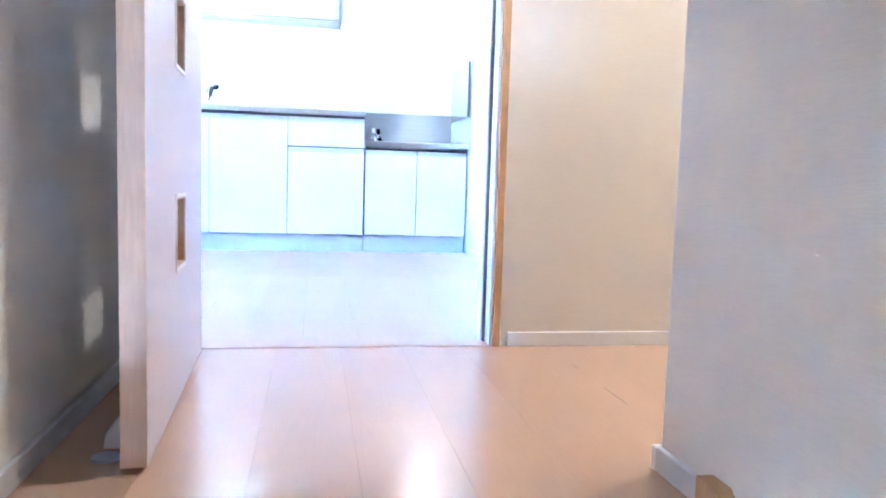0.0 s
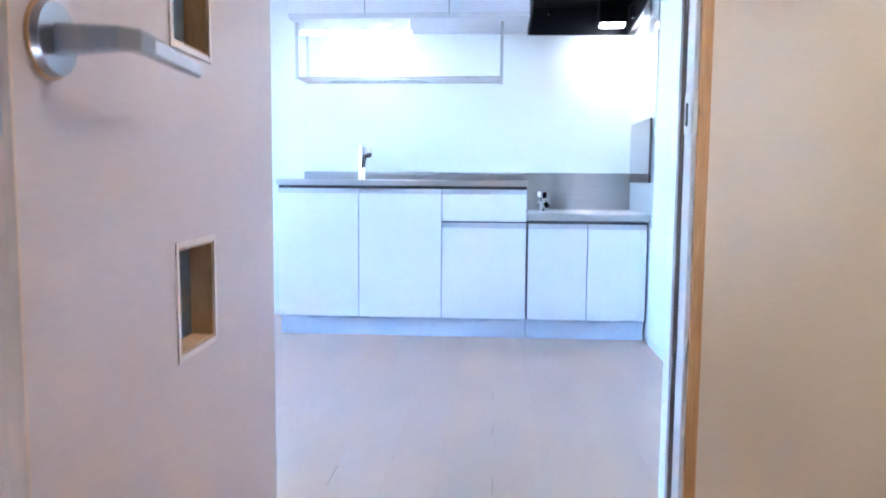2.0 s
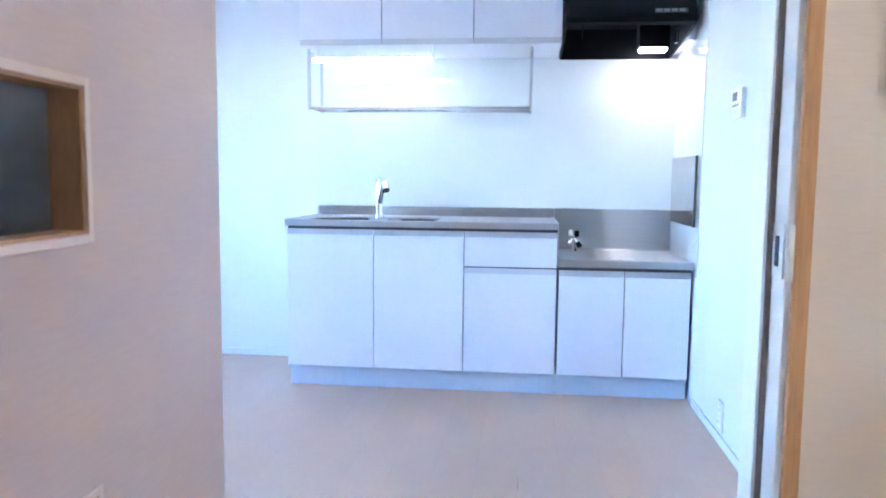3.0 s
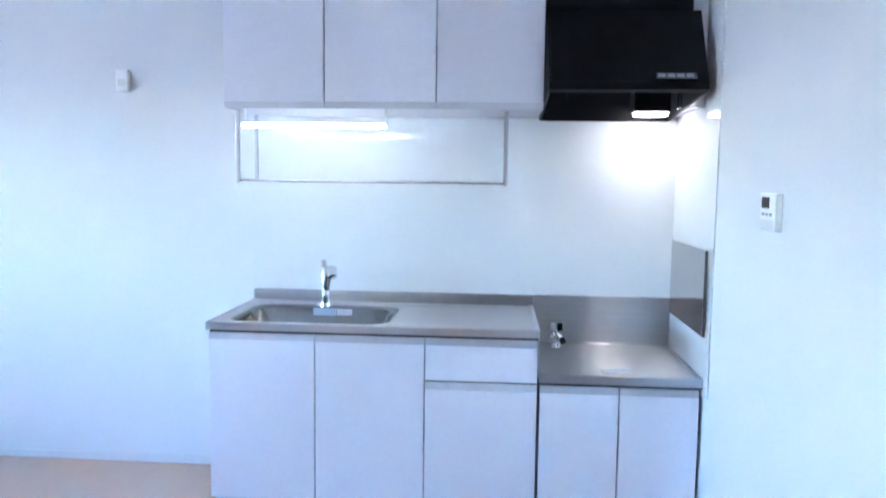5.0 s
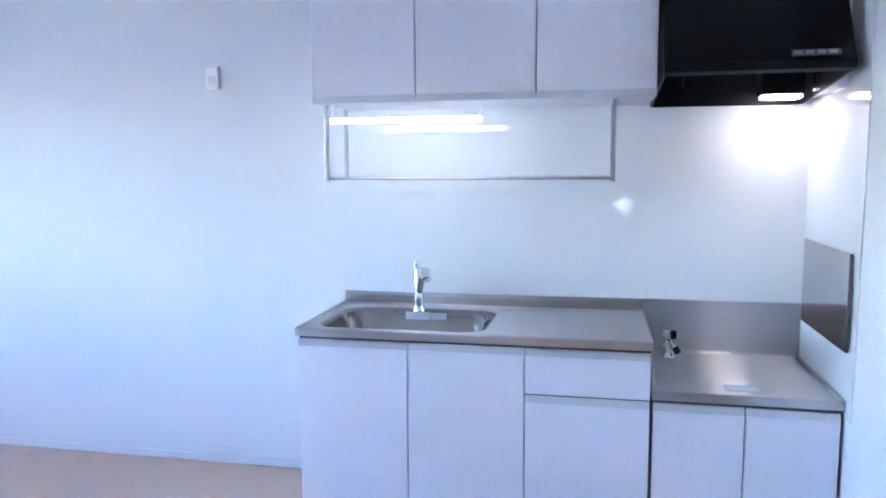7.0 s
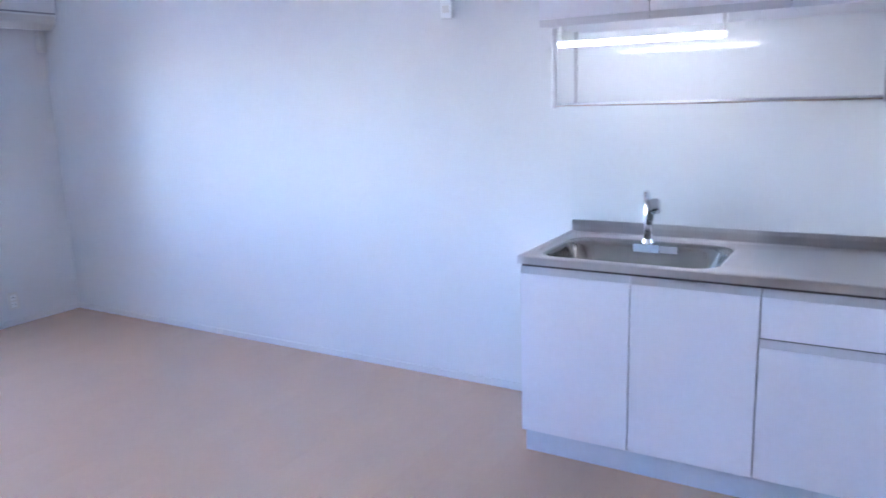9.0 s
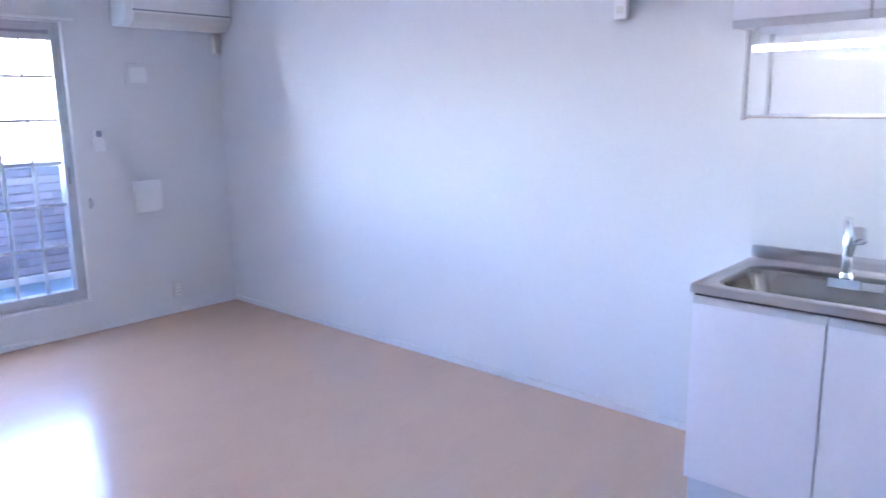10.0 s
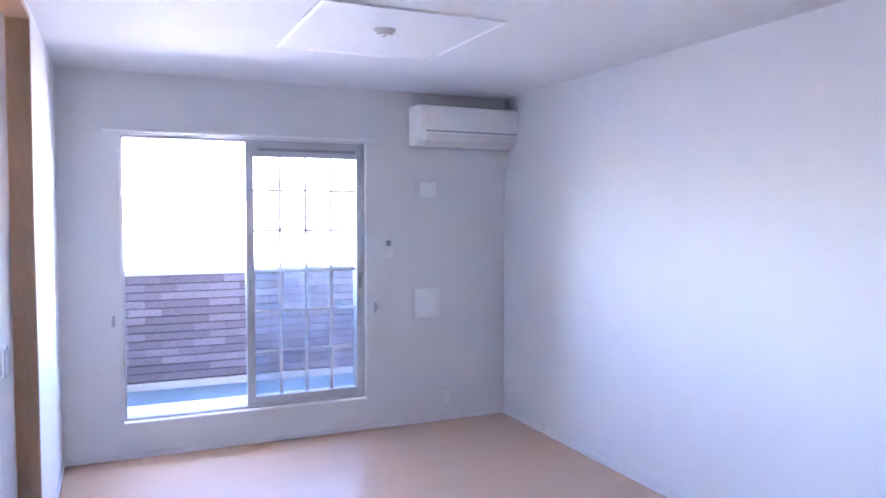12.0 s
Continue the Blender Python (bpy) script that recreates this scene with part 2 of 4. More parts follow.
structure("wall_landing_east", a_box(1.2, 1.32, -4.12, S - 0.055, -0.1, TOP), HALL_PAPER, "wallpapered end wall of the landing")
# Both openings are added: one for stairwell daylight, one for the panel's reflected spot.
structure("wall_stairs_south", with_holes("x", STAIR_L - 0.12, STAIR_R + 0.12, -2.6, TOP, STAIR_END - 0.12, STAIR_END, [(-1.17, -0.77, -2.1, -1.5), (-0.550, -0.445, 0.87, 1.03)]),
          HALL_PAPER, "unseen wall at the foot of the stairs with two openings added for daylight")
structure("ceiling", a_box(W - 0.15, E + 0.12, S - 0.055, N + 0.12, TOP, TOP + 0.14), CEILING, "white papered room ceiling")
structure("ceiling_landing", a_box(STAIR_L - 0.12, 1.32, STAIR_END - 0.12, S - 0.055, TOP, TOP + 0.14), CEILING, "white papered landing ceiling")
structure("wall_closet_back", with_holes("x", CLOSET_L - 0.1, CLOSET_R + 0.1, -0.1, TOP, -3.50, -3.44, []), WALLPAPER, "plain closet back wall")

for cx in (CLOSET_L - 0.1, CLOSET_R + 0.04):
    structure("wall_closet_side", a_box(cx, cx + 0.06, -3.44, S - 0.055, -0.1, TOP), WALLPAPER, "plain closet side wall")
structure("closet_floor", a_box(CLOSET_L - 0.04, CLOSET_R + 0.04, -3.44, S - 0.16, -0.1, -0.004), WALLPAPER, "plain closet floor")

# baseboards
BB = 0.038


def baseboard(x0, x1, y0, y1, z=0.0, mat=BASEBOARD):
    bm = a_box(x0, x1, y0, y1, z, z + BB, 0.002)
    structure("baseboard", bm, mat, "slim white baseboard along the wall")


baseboard(W, -1.975, N - 0.009, N)
baseboard(W, W + 0.009, S + 0.009, N - 0.009)
baseboard(W + 0.009, CLOSET_L - 0.03, S, S + 0.009)
baseboard(CLOSET_R + 0.03, DOOR_L - 0.05, S, S + 0.009)
baseboard(DOOR_R + 0.05, E - 0.009, S, S + 0.009)
baseboard(E - 0.009, E, S + 0.009, -0.660)
baseboard(DOOR_R + 0.05, 1.2, HALL - 0.010, HALL)
baseboard(STAIR_L, STAIR_L + 0.010, -4.17, HALL - 0.01)
baseboard(STAIR_R - 0.010, STAIR_R, -4.144, -4.006)
baseboard(STAIR_R - 0.012, STAIR_R - 0.0, -4.006, -3.988)
baseboard(STAIR_R, 1.2, -4.0, -3.990)

# doorway frame: jambs, head, stops, casing
frame_1 = thing("door_frame", ((DOOR_L + DOOR_R) / 2, HALL, 0), "honey-coloured wooden frame of the doorway", "door frame", kind="structure")
part("jamb", a_box(DOOR_R, DOOR_R + 0.02, HALL - 0.002, S + 0.002, 0, DOOR_TOP, 0.0015), BASEBOARD, frame_1, "white jamb lining")
part("jamb", a_box(DOOR_L - 0.02, DOOR_L, HALL - 0.002, S + 0.002, 0, DOOR_TOP, 0.0015), BASEBOARD, frame_1, "white jamb lining")
part("head", a_box(DOOR_L, DOOR_R, HALL - 0.002, S + 0.002, DOOR_TOP - 0.02, DOOR_TOP, 0.0015), BASEBOARD, frame_1, "white head lining")
part("stop", a_box(DOOR_R - 0.012, DOOR_R, -3.085, -3.050, 0, DOOR_TOP - 0.02, 0.002), BASEBOARD, frame_1)
part("stop", a_box(DOOR_L, DOOR_L + 0.012, -3.085, -3.050, 0, DOOR_TOP - 0.02, 0.002), BASEBOARD, frame_1)
part("casing", a_box(DOOR_R + 0.007, DOOR_R + 0.028, HALL - 0.014, HALL - 0.0025, 0, DOOR_TOP + 0.02, 0.002), CASING, frame_1)
part("casing", a_box(DOOR_L - 0.036, DOOR_L - 0.012, HALL - 0.014, HALL - 0.0025, 0, DOOR_TOP + 0.02, 0.002), CASING, frame_1)
part("casing", a_box(DOOR_L - 0.012, DOOR_R + 0.012, HALL - 0.014, HALL - 0.0025, DOOR_TOP - 0.004, DOOR_TOP + 0.02, 0.002), CASING, frame_1)
for s0, s1 in ((DOOR_R + 0.006, DOOR_R + 0.035), (DOOR_L - 0.035, DOOR_L - 0.006)):
    part("casing", a_box(s0, s1, S + 0.0025, S + 0.012, 0, DOOR_TOP + 0.02, 0.002), CASING, frame_1)
part("gasket", a_box(DOOR_R - 0.008, DOOR_R - 0.0004, -3.0905, -3.0852, 0, DOOR_TOP - 0.02, 0.001), GASKET, frame_1, "dark rubber gasket along the stop")
strike = part("strike_plate", a_box(DOOR_R - 0.0025, DOOR_R - 0.0002, -3.132, -3.092, 0.923, 0.995, 0.0008), PLATE_STEEL, frame_1, "bright steel strike plate")
part("strike_lip", a_box(DOOR_R - 0.0022, DOOR_R + 0.005, HALL - 0.0172, HALL - 0.0145, 0.923, 0.995, 0.001), PLATE_STEEL, strike, "bent steel lip")
part("latch_hole", a_box(DOOR_R - 0.0032, DOOR_R - 0.0026, -3.118, -3.104, 0.938, 0.978), DARK, strike, "dark latch hole")
structure("threshold", a_box(DOOR_L, DOOR_R, HALL - 0.006, S - 0.03, -0.002, 0.003, 0.0012), FLOOR, "slim oak threshold strip in the doorway")

# closet in the south wall
closet = thing("closet", ((CLOSET_L + CLOSET_R) / 2, S, 0), "built-in closet with glossy white doors in a shade-browned wood frame", "closet")
part("frame_side", a_box(CLOSET_L, CLOSET_L + 0.022, -3.16, S + 0.0015, 0, CLOSET_TOP, 0.002), SHADED_CASING, closet)
part("frame_side", a_box(CLOSET_R - 0.022, CLOSET_R, -3.16, S + 0.0015, 0, CLOSET_TOP, 0.002), SHADED_CASING, closet)
part("frame_head", a_box(CLOSET_L + 0.022, CLOSET_R - 0.022, -3.16, S + 0.0015, CLOSET_TOP - 0.022, CLOSET_TOP, 0.002), SHADED_CASING, closet)
part("frame_sill", a_box(CLOSET_L + 0.022, CLOSET_R - 0.022, -3.16, S + 0.0015, 0.0, 0.012, 0.002), SHADED_CASING, closet)
for i in range(6):
    w4 = (CLOSET_R - CLOSET_L - 0.05) / 6
    x0 = CLOSET_L + 0.025 + i * w4
    leaf4 = part("closet_door", a_box(x0 + 0.0015, x0 + w4 - 0.0015, -3.094, -3.072, 0.018, CLOSET_TOP - 0.027, 0.002), PANEL, closet)
    if i in (0, 1, 4, 5):
        hx = x0 + (w4 - 0.035 if i % 2 == 0 else 0.035)
        hb = rod(bmesh.new(), (hx, -3.049, 0.93), (hx, -3.049, 1.03), 0.006, seg=12)
        rod(hb, (hx, -3.072, 0.94), (hx, -3.049, 0.94), 0.005, seg=10)
        rod(hb, (hx, -3.072, 1.02), (hx, -3.049, 1.02), 0.005, seg=10)
        part("handle", hb, CHROME, leaf4, "chrome bar handle", True)

# stairs down from the landing
RISE, RUN = 0.19, 0.215
stairs = thing("stairs", ((STAIR_L + STAIR_R) / 2, STAIR_EDGE, 0), "honey wood stairs going down from the landing", "stairs", kind="structure")
for k in range(1, 13):
    y1 = STAIR_EDGE - RUN * (k - 1)
    z1 = -RISE * k
    part("tread", a_box(STAIR_L + 0.002, STAIR_R - 0.002, y1 - RUN - 0.02, y1 - 0.012, z1 - 0.03, z1, 0.004), FLOOR, stairs)
    part("riser", a_box(STAIR_L + 0.002, STAIR_R - 0.002, y1 - 0.012, y1, z1 - 0.03, z1 + RISE - 0.03), CABINET, stairs, "white riser")
part("nosing", a_box(STAIR_L + 0.002, STAIR_R - 0.002, STAIR_EDGE - 0.02, STAIR_EDGE + 0.03, -0.028, 0.003, 0.004), FLOOR, stairs, "landing edge nosing")
for sx0, sx1 in ((STAIR_R - 0.024, STAIR_R), (STAIR_L, STAIR_L + 0.024)):
    pts = [(-4.145, 0.0), (-4.145, 0.052), (-4.19, 0.052), (-6.7, 0.052 - 2.51 * RISE / RUN), (-6.7, -0.15 - 2.51 * RISE / RUN), (-4.22, -0.15), (-4.18, 0.0)]
    if sx0 < -1:
        pts = [(y - 0.25, z - 0.22) for y, z in pts]
    part("stringer", prism_x(pts, sx0, sx1), CASING, stairs, "honey wood stair stringer")
structure("stair_floor", a_box(STAIR_L - 0.12, STAIR_R + 0.12, STAIR_END - 0.12, STAIR_EDGE - RUN * 12, -2.6, -RISE * 12 - 0.002), FLOOR, "wooden floor at the foot of the stairs")

# balcony window
win = thing("window_1", (W, (WIN[0] + WIN[1]) / 2, WIN[2]), "silver aluminium sliding balcony window slid open", "window", kind="structure")
y0, y1, z0, z1 = WIN
part("window_sill", a_box(W - 0.17, W + 0.006, y0, y1, z0, z0 + 0.012, 0.003), COPING, win, "white window sill")
for q0, q1 in ((y0, y0 + 0.012), (y1 - 0.012, y1)):
    part("reveal_lining", a_box(W - 0.15, W + 0.005, q0, q1, z0 + 0.012, z1, 0.002), BASEBOARD, win)
part("reveal_lining", a_box(W - 0.15, W + 0.005, y0 + 0.012, y1 - 0.012, z1 - 0.012, z1, 0.002), BASEBOARD, win)
for q0, q1, h0, h1 in ((y0 + 0.012, y1 - 0.012, z0 + 0.012, z0 + 0.03), (y0 + 0.012, y1 - 0.012, z1 - 0.03, z1 - 0.012),
                       (y0 + 0.012, y0 + 0.026, z0 + 0.03, z1 - 0.03), (y1 - 0.026, y1 - 0.012, z0 + 0.03, z1 - 0.03)):
    part("window_frame", a_box(W - 0.13, W - 0.035, q0, q1, h0, h1, 0.002), ALU, win)


def sash(xc, ya, yb, lattice):
    za, zb = z0 + 0.03, z1 - 0.03
    st, top, low = 0.052, 0.090, 0.055
    root = part("sash", a_box(xc - 0.016, xc + 0.016, ya, ya + st, za, zb, 0.002), ALU, win, "silver sliding sash with a lattice")
    part("stile", a_box(xc - 0.016, xc + 0.016, yb - st, yb, za, zb, 0.002), ALU, root)
    part("top_rail", a_box(xc - 0.015, xc + 0.015, ya + st, yb - st, zb - top, zb, 0.002), ALU, root)
    part("bottom_rail", a_box(xc - 0.015, xc + 0.015, ya + st, yb - st, za, za + low, 0.002), ALU, root)
    glass = part("pane" if lattice else "insect_screen", a_box(xc - 0.003, xc + 0.003, ya + st, yb - st, za + low, zb - top), GLASS if lattice else SCREEN, root,
                 "clear window pane" if lattice else "blue-grey insect screen")
    glass.visible_shadow = False
    if lattice:
        part("vent_slot", a_box(xc + 0.0155, xc + 0.019, ya + 0.08, yb - 0.09, zb - 0.05, zb - 0.032, 0.001), GREY, root, "grey ventilation slot")
        part("vent_knob", a_box(xc + 0.0155, xc + 0.022, yb - 0.10, yb - 0.06, zb - 0.054, zb - 0.028, 0.001), GREY, root)
        for i in range(1, 4):
            yy = ya + st + (yb - ya - 2 * st) * i / 4
            part("lattice_bar", a_box(xc - 0.012, xc - 0.005, yy - 0.010, yy + 0.010, za + low, zb - top, 0.001), LATTICE, root)
        for i in range(1, 6):
            zz = 1.664 - (i - 1) * 0.268
            if zz > za + low:
                part("lattice_bar", a_box(xc - 0.012, xc - 0.006, ya + st, yb - st, zz - 0.010, zz + 0.010, 0.001), LATTICE, root)
        lb = a_box(xc + 0.016, xc + 0.03, ya + 0.008, ya + 0.032, 0.97, 1.08, 0.004)
        part("pull_handle", a_box(xc + 0.0162, xc + 0.024, yb - 0.036, yb - 0.020, 0.99, 1.10, 0.003), GREY, root, "dark grey pull handle")
        part("crescent_lock", lb, SATIN, root, "small metal sash lock")


sash(W - 0.062, -1.895, y1 - 0.014, True)
sash(W - 0.104, -1.885, y1 - 0.018, False)

# balcony
structure("balcony_step", a_box(-6.30, W - 0.166, -2.75, -1.05, 0.155, 0.212, 0.004), COPING, "white step outside the balcony window")
# Added facing, out of view, kept dark to throw less light on the parapet.
structure("facade", with_holes("y", -3.3, 0.2, -0.06, 2.38, W - 0.165, W - 0.1505, [WIN]), STUCCO, "unseen house front in dark taupe, added to cut bounce onto the parapet")
structure("balcony_floor", a_box(-7.12, W - 0.15, -3.3, 0.2, -0.06, 0.155), BALCONY_FLOOR, "blue-grey sheet floor of the balcony")
parapet = thing("balcony_parapet", (-7.0, -1.9, 0.155), "plum-brown tiled balcony parapet with a white coping", "parapet", kind="structure")
part("core", a_box(-7.12, -7.006, -3.3, 0.2, 0.155, 1.034), MORTAR, parapet, "dark grout behind the tiles")
part("coping", a_box(-7.15, -6.965, -3.3, 0.2, 1.034, 1.076, 0.004), COPING, parapet, "white metal coping")
part("kerb", a_box(-7.006, -6.965, -3.3, 0.2, 0.155, 0.208, 0.004), COPING, parapet, "white kerb strip")
# Added overhang, out of view, that darkens the parapet tiles.
structure("balcony_roof", a_box(-7.35, W - 0.15, -3.3, 0.2, 2.38, 2.55), STUCCO, "unseen taupe slab added to keep sky light off the parapet")
# Added end walls, out of view, that limit grazing daylight on the north wall.
for yy in (-3.42, 0.2):
    structure("balcony_side_wall", a_box(-7.15, W - 0.15, yy, yy + 0.12, -0.06, 2.6), STUCCO, "unseen taupe wall added to cut slanting daylight beside the balcony")
structure("ground", a_box(-400, 400, -400, 400, -3.4, -3.2), GROUND, "far ground below the upper floor")

# ---------- the open room door ----------
LX, LY0, LY1 = -1.192, -3.935, -3.19
door = thing("door_1", (LX, LY1, 0.008), "pale ash door with small square windows standing open", "door", kind="structure")
WY0, WY1 = -3.630, -3.504
WZ = [(0.258 + 0.368 * i, 0.258 + 0.368 * i + 0.134) for i in range(5)]
leaf = bmesh.new()
box(leaf, LX - 0.036, LX, LY0 + 0.003, WY0, 0.008, 1.995)
box(leaf, LX - 0.036, LX, WY1, LY1, 0.008, 1.995)
for a, b in zip([0.008] + [w[1] for w in WZ], [w[0] for w in WZ] + [1.995]):
    box(leaf, LX - 0.036, LX, WY0, WY1, a, b)
part("leaf", leaf, LEAF, door)
part("edge_band", a_box(LX - 0.0362, LX + 0.0002, LY0, LY0 + 0.003, 0.008, 1.995), LEAF_EDGE, door, "beige wooden door edge")
for a, b in WZ:
    light = part("door_window", a_box(LX - 0.0345, LX - 0.0295, WY0 + 0.006, WY1 - 0.006, a + 0.006, b - 0.006), FROST, door, "small square frosted pane")
    light.visible_shadow = False
    for (p, q, r, s) in ((WY0, WY0 + 0.006, a, b), (WY1 - 0.006, WY1, a, b), (WY0 + 0.006, WY1 - 0.006, a, a + 0.006), (WY0 + 0.006, WY1 - 0.006, b - 0.006, b)):
        part("lining", a_box(LX - 0.0355, LX - 0.0005, p, q, r, s), LEAF_TRIM, light, "honey wood reveal")
    for (p, q, r, t) in ((WY0 - 0.005, WY0 + 0.003, a - 0.005, b + 0.005), (WY1 - 0.003, WY1 + 0.005, a - 0.005, b + 0.005), (WY0 + 0.003, WY1 - 0.003, a - 0.005, a + 0.003), (WY0 + 0.003, WY1 - 0.003, b - 0.003, b + 0.005)):
        part("trim", a_box(LX + 0.0002, LX + 0.0026, p, q, r, t, 0.0008), LEAF_BEAD, light, "pale raised bead round the pane")


def lever(side):
    hy, hz = -3.884, 0.950
    s = side
    x0 = LX if s > 0 else LX - 0.036
    rose = part("rosette", a_rod((x0 + s * 0.0003, hy, hz), (x0 + s * 0.010, hy, hz), 0.031, 0.029, 32), SATIN, door, "round satin rosette", True)
    part("rose_rim", a_rod((x0 + s * 0.0004, hy, hz), (x0 + s * 0.0035, hy, hz), 0.0325, 0.0325, 32), CASING, rose, "brass-coloured rim", True)
    bm = bmesh.new()
    spine = [Vector(p) for p in ((0.009, 0, 0), (0.034, 0.001, 0), (0.056, 0.004, 0.001), (0.066, 0.013, 0.001), (0.069, 0.030, 0), (0.069, 0.075, -0.002), (0.067, 0.125, -0.003), (0.065, 0.160, -0.003))]
    sizes = [(0.0075, 0.0115), (0.0075, 0.0105), (0.0070, 0.0095), (0.0070, 0.0090), (0.0065, 0.0080), (0.0055, 0.0070), (0.0045, 0.0062), (0.0030, 0.0055)]
    rings = []
    for i, (p, (hw, hh)) in enumerate(zip(spine, sizes)):
        d = spine[min(i + 1, 7)] - spine[max(i - 1, 0)]
        side_way = Vector((d.y, -d.x, 0)).normalized()
        ring = []
        for u, v in ((1, 0.8), (0.8, 1), (-0.8, 1), (-1, 0.8), (-1, -0.8), (-0.8, -1), (0.8, -1), (1, -0.8)):
            q = p + side_way * (u * hw) + Vector((0, 0, v * hh))
            ring.append(bm.verts.new((x0 + s * q.x, hy + q.y, hz + q.z)))
        rings.append(ring)
    for a, b in zip(rings, rings[1:]):
        for k in range(8):
            bm.faces.new((a[k], a[(k + 1) % 8], b[(k + 1) % 8], b[k]))
    bm.faces.new(rings[0][::-1])
    bm.faces.new(rings[-1])
    bmesh.ops.recalc_face_normals(bm, faces=bm.faces)
    part("lever", bm, SATIN, rose, "flat angular satin lever")


lever(1)
lever(-1)
part("latch_plate", a_box(LX - 0.029, LX - 0.007, LY0 - 0.0015, LY0 - 0.0002, 0.87, 1.03, 0.0005), SATIN, door, "satin latch plate")
for hz in (0.2, 1.0, 1.8):
    hb = a_box(LX - 0.034, LX - 0.030, LY1, HALL - 0.015, hz, hz + 0.09)
    rod(hb, (LX - 0.034, LY1 + 0.045, hz), (LX - 0.034, LY1 + 0.045, hz + 0.09), 0.006, seg=12)
    part("hinge", hb, SATIN, door, "satin hinge", True)
door.rotation_euler = (0, 0, radians(2.5))

stopper = thing("door_stop", (-1.226, -3.80, 0), "white plastic door stop with a metal floor plate", "door stop")
part("body", prism_y([(-1.244, 0.004), (-1.203, 0.004), (-1.203, 0.050), (-1.222, 0.054), (-1.240, 0.028)], -3.845, -3.795, 0.004), OFFWHITE, stopper, "", True)
part("floor_plate", a_rod((-1.232, -3.874, 0.0005), (-1.232, -3.874, 0.005), 0.022, 0.020, 24), SATIN, stopper, "round metal floor plate", True)

hall_switch = thing("light_switch", (-0.315, HALL, 1.22), "white landing light switch plate", "light switch")
part("plate", a_box(-0.352, -0.280, HALL - 0.009, HALL, 1.158, 1.278, 0.003), OFFWHITE, hall_switch)
part("rocker", a_box(-0.338, -0.294, HALL - 0.0125, HALL - 0.009, 1.175, 1.262, 0.002), PLASTIC, hall_switch, "wide rocker button")

hall_lamp = thing("ceiling_light", (0.45, -3.55, TOP), "small round warm ceiling light on the landing", "ceiling light")
part("base", a_rod((0.45, -3.55, TOP - 0.03), (0.45, -3.55, TOP - 0.0005), 0.11, 0.12, 32), PLASTIC, hall_lamp, "", True)
gl = bmesh.new()
bmesh.ops.create_uvsphere(gl, u_segments=24, v_segments=12, radius=0.1, matrix=Matrix.Translation((0.45, -3.55, TOP - 0.045)) @ Matrix.Diagonal((1, 1, 0.6, 1)))
part("shade", gl, HALL_GLOW, hall_lamp, "glowing warm globe", True)

# ---------- kitchen ----------
KL, KM, FRONT = -1.966, -0.633, -0.598
panel = thing("kitchen_panel", (-0.97, 0, 0.7), "glossy white splash panel round the kitchen", "wall panel", kind="structure")
part("back_panel", a_box(KL - 0.011, -0.004, -0.004, -0.0005, 0.64, 1.76), PANEL, panel)
part("side_panel", a_box(-0.004, -0.0005, -0.655, -0.004, 0.60, TOP - 0.0015), PANEL, panel)


def lipped_door(x0, x1, za, zb, parent, name="door"):
    """A slab door whose top edge is a slanted finger lip."""
    d = part(name, a_box(x0 + 0.0025, x1 - 0.0025, FRONT + 0.006, FRONT + 0.024, za, zb - 0.026, 0.0015), CABINET, parent)
    part("lip", prism_x([(FRONT + 0.006, zb - 0.0255), (FRONT + 0.024, zb - 0.0255), (FRONT + 0.024, zb), (FRONT + 0.014, zb)], x0 + 0.0025, x1 - 0.0025), CABINET_LIP, d, "grey finger lip")
    return d


sink_unit = thing("sink_cabinet", ((KL + KM) / 2, -0.3, 0), "white sink base cabinet with two doors and a drawer", "kitchen cabinet")
part("carcass", box(a_box(KL + 0.006, KM - 0.004, FRONT + 0.026, -0.006, 0.104, 0.640), KL + 0.006, KM - 0.004, FRONT + 0.026, FRONT + 0.034, 0.6405, 0.803), SEAM, sink_unit, "carcass darkened to show as the gap behind the doors")
part("side", a_box(KL + 0.002, KL + 0.0055, FRONT + 0.026, -0.006, 0.104, 0.803), CABINET, sink_unit)
part("toe_kick", a_box(KL + 0.006, KM - 0.002, FRONT + 0.045, -0.006, 0.0, 0.102), KICK, sink_unit, "pale blue toe kick")
# Dark strips put the shade under the worktop and the drawer into colour.
for za, zb in ((0.7925, 0.8075), (0.6165, 0.6235)):
    part("shadow_gap", a_box(KL + 0.006 if za > 0.7 else -1.081, KM - 0.004, FRONT + 0.0185, FRONT + 0.0258, za, zb), GAP_SHADE_GREY, sink_unit, "dark strip painted as the shade above the doors")
D1, D2 = -1.526, -1.083
lipped_door(KL + 0.002, D1, 0.106, 0.792, sink_unit)
lipped_door(D1, D2, 0.106, 0.792, sink_unit)
lipped_door(D2, KM - 0.003, 0.624, 0.792, sink_unit, "drawer")
lipped_door(D2, KM - 0.003, 0.106, 0.616, sink_unit)

gas_unit = thing("gas_cabinet", ((KM - 0.005) / 2, -0.3, 0), "low white cabinet under the gas counter", "kitchen cabinet")
part("carcass", a_box(KM + 0.004, -0.010, FRONT + 0.026, -0.006, 0.104, 0.624), GAP_SHADE_GREY, gas_unit, "carcass darkened to show as the gap behind the doors")
part("toe_kick", a_box(KM + 0.002, -0.011, FRONT + 0.045, -0.006, 0.0, 0.102), KICK, gas_unit, "pale blue toe kick")
lipped_door(KM + 0.004, -0.318, 0.106, 0.614, gas_unit)
lipped_door(-0.318, -0.012, 0.106, 0.614, gas_unit)


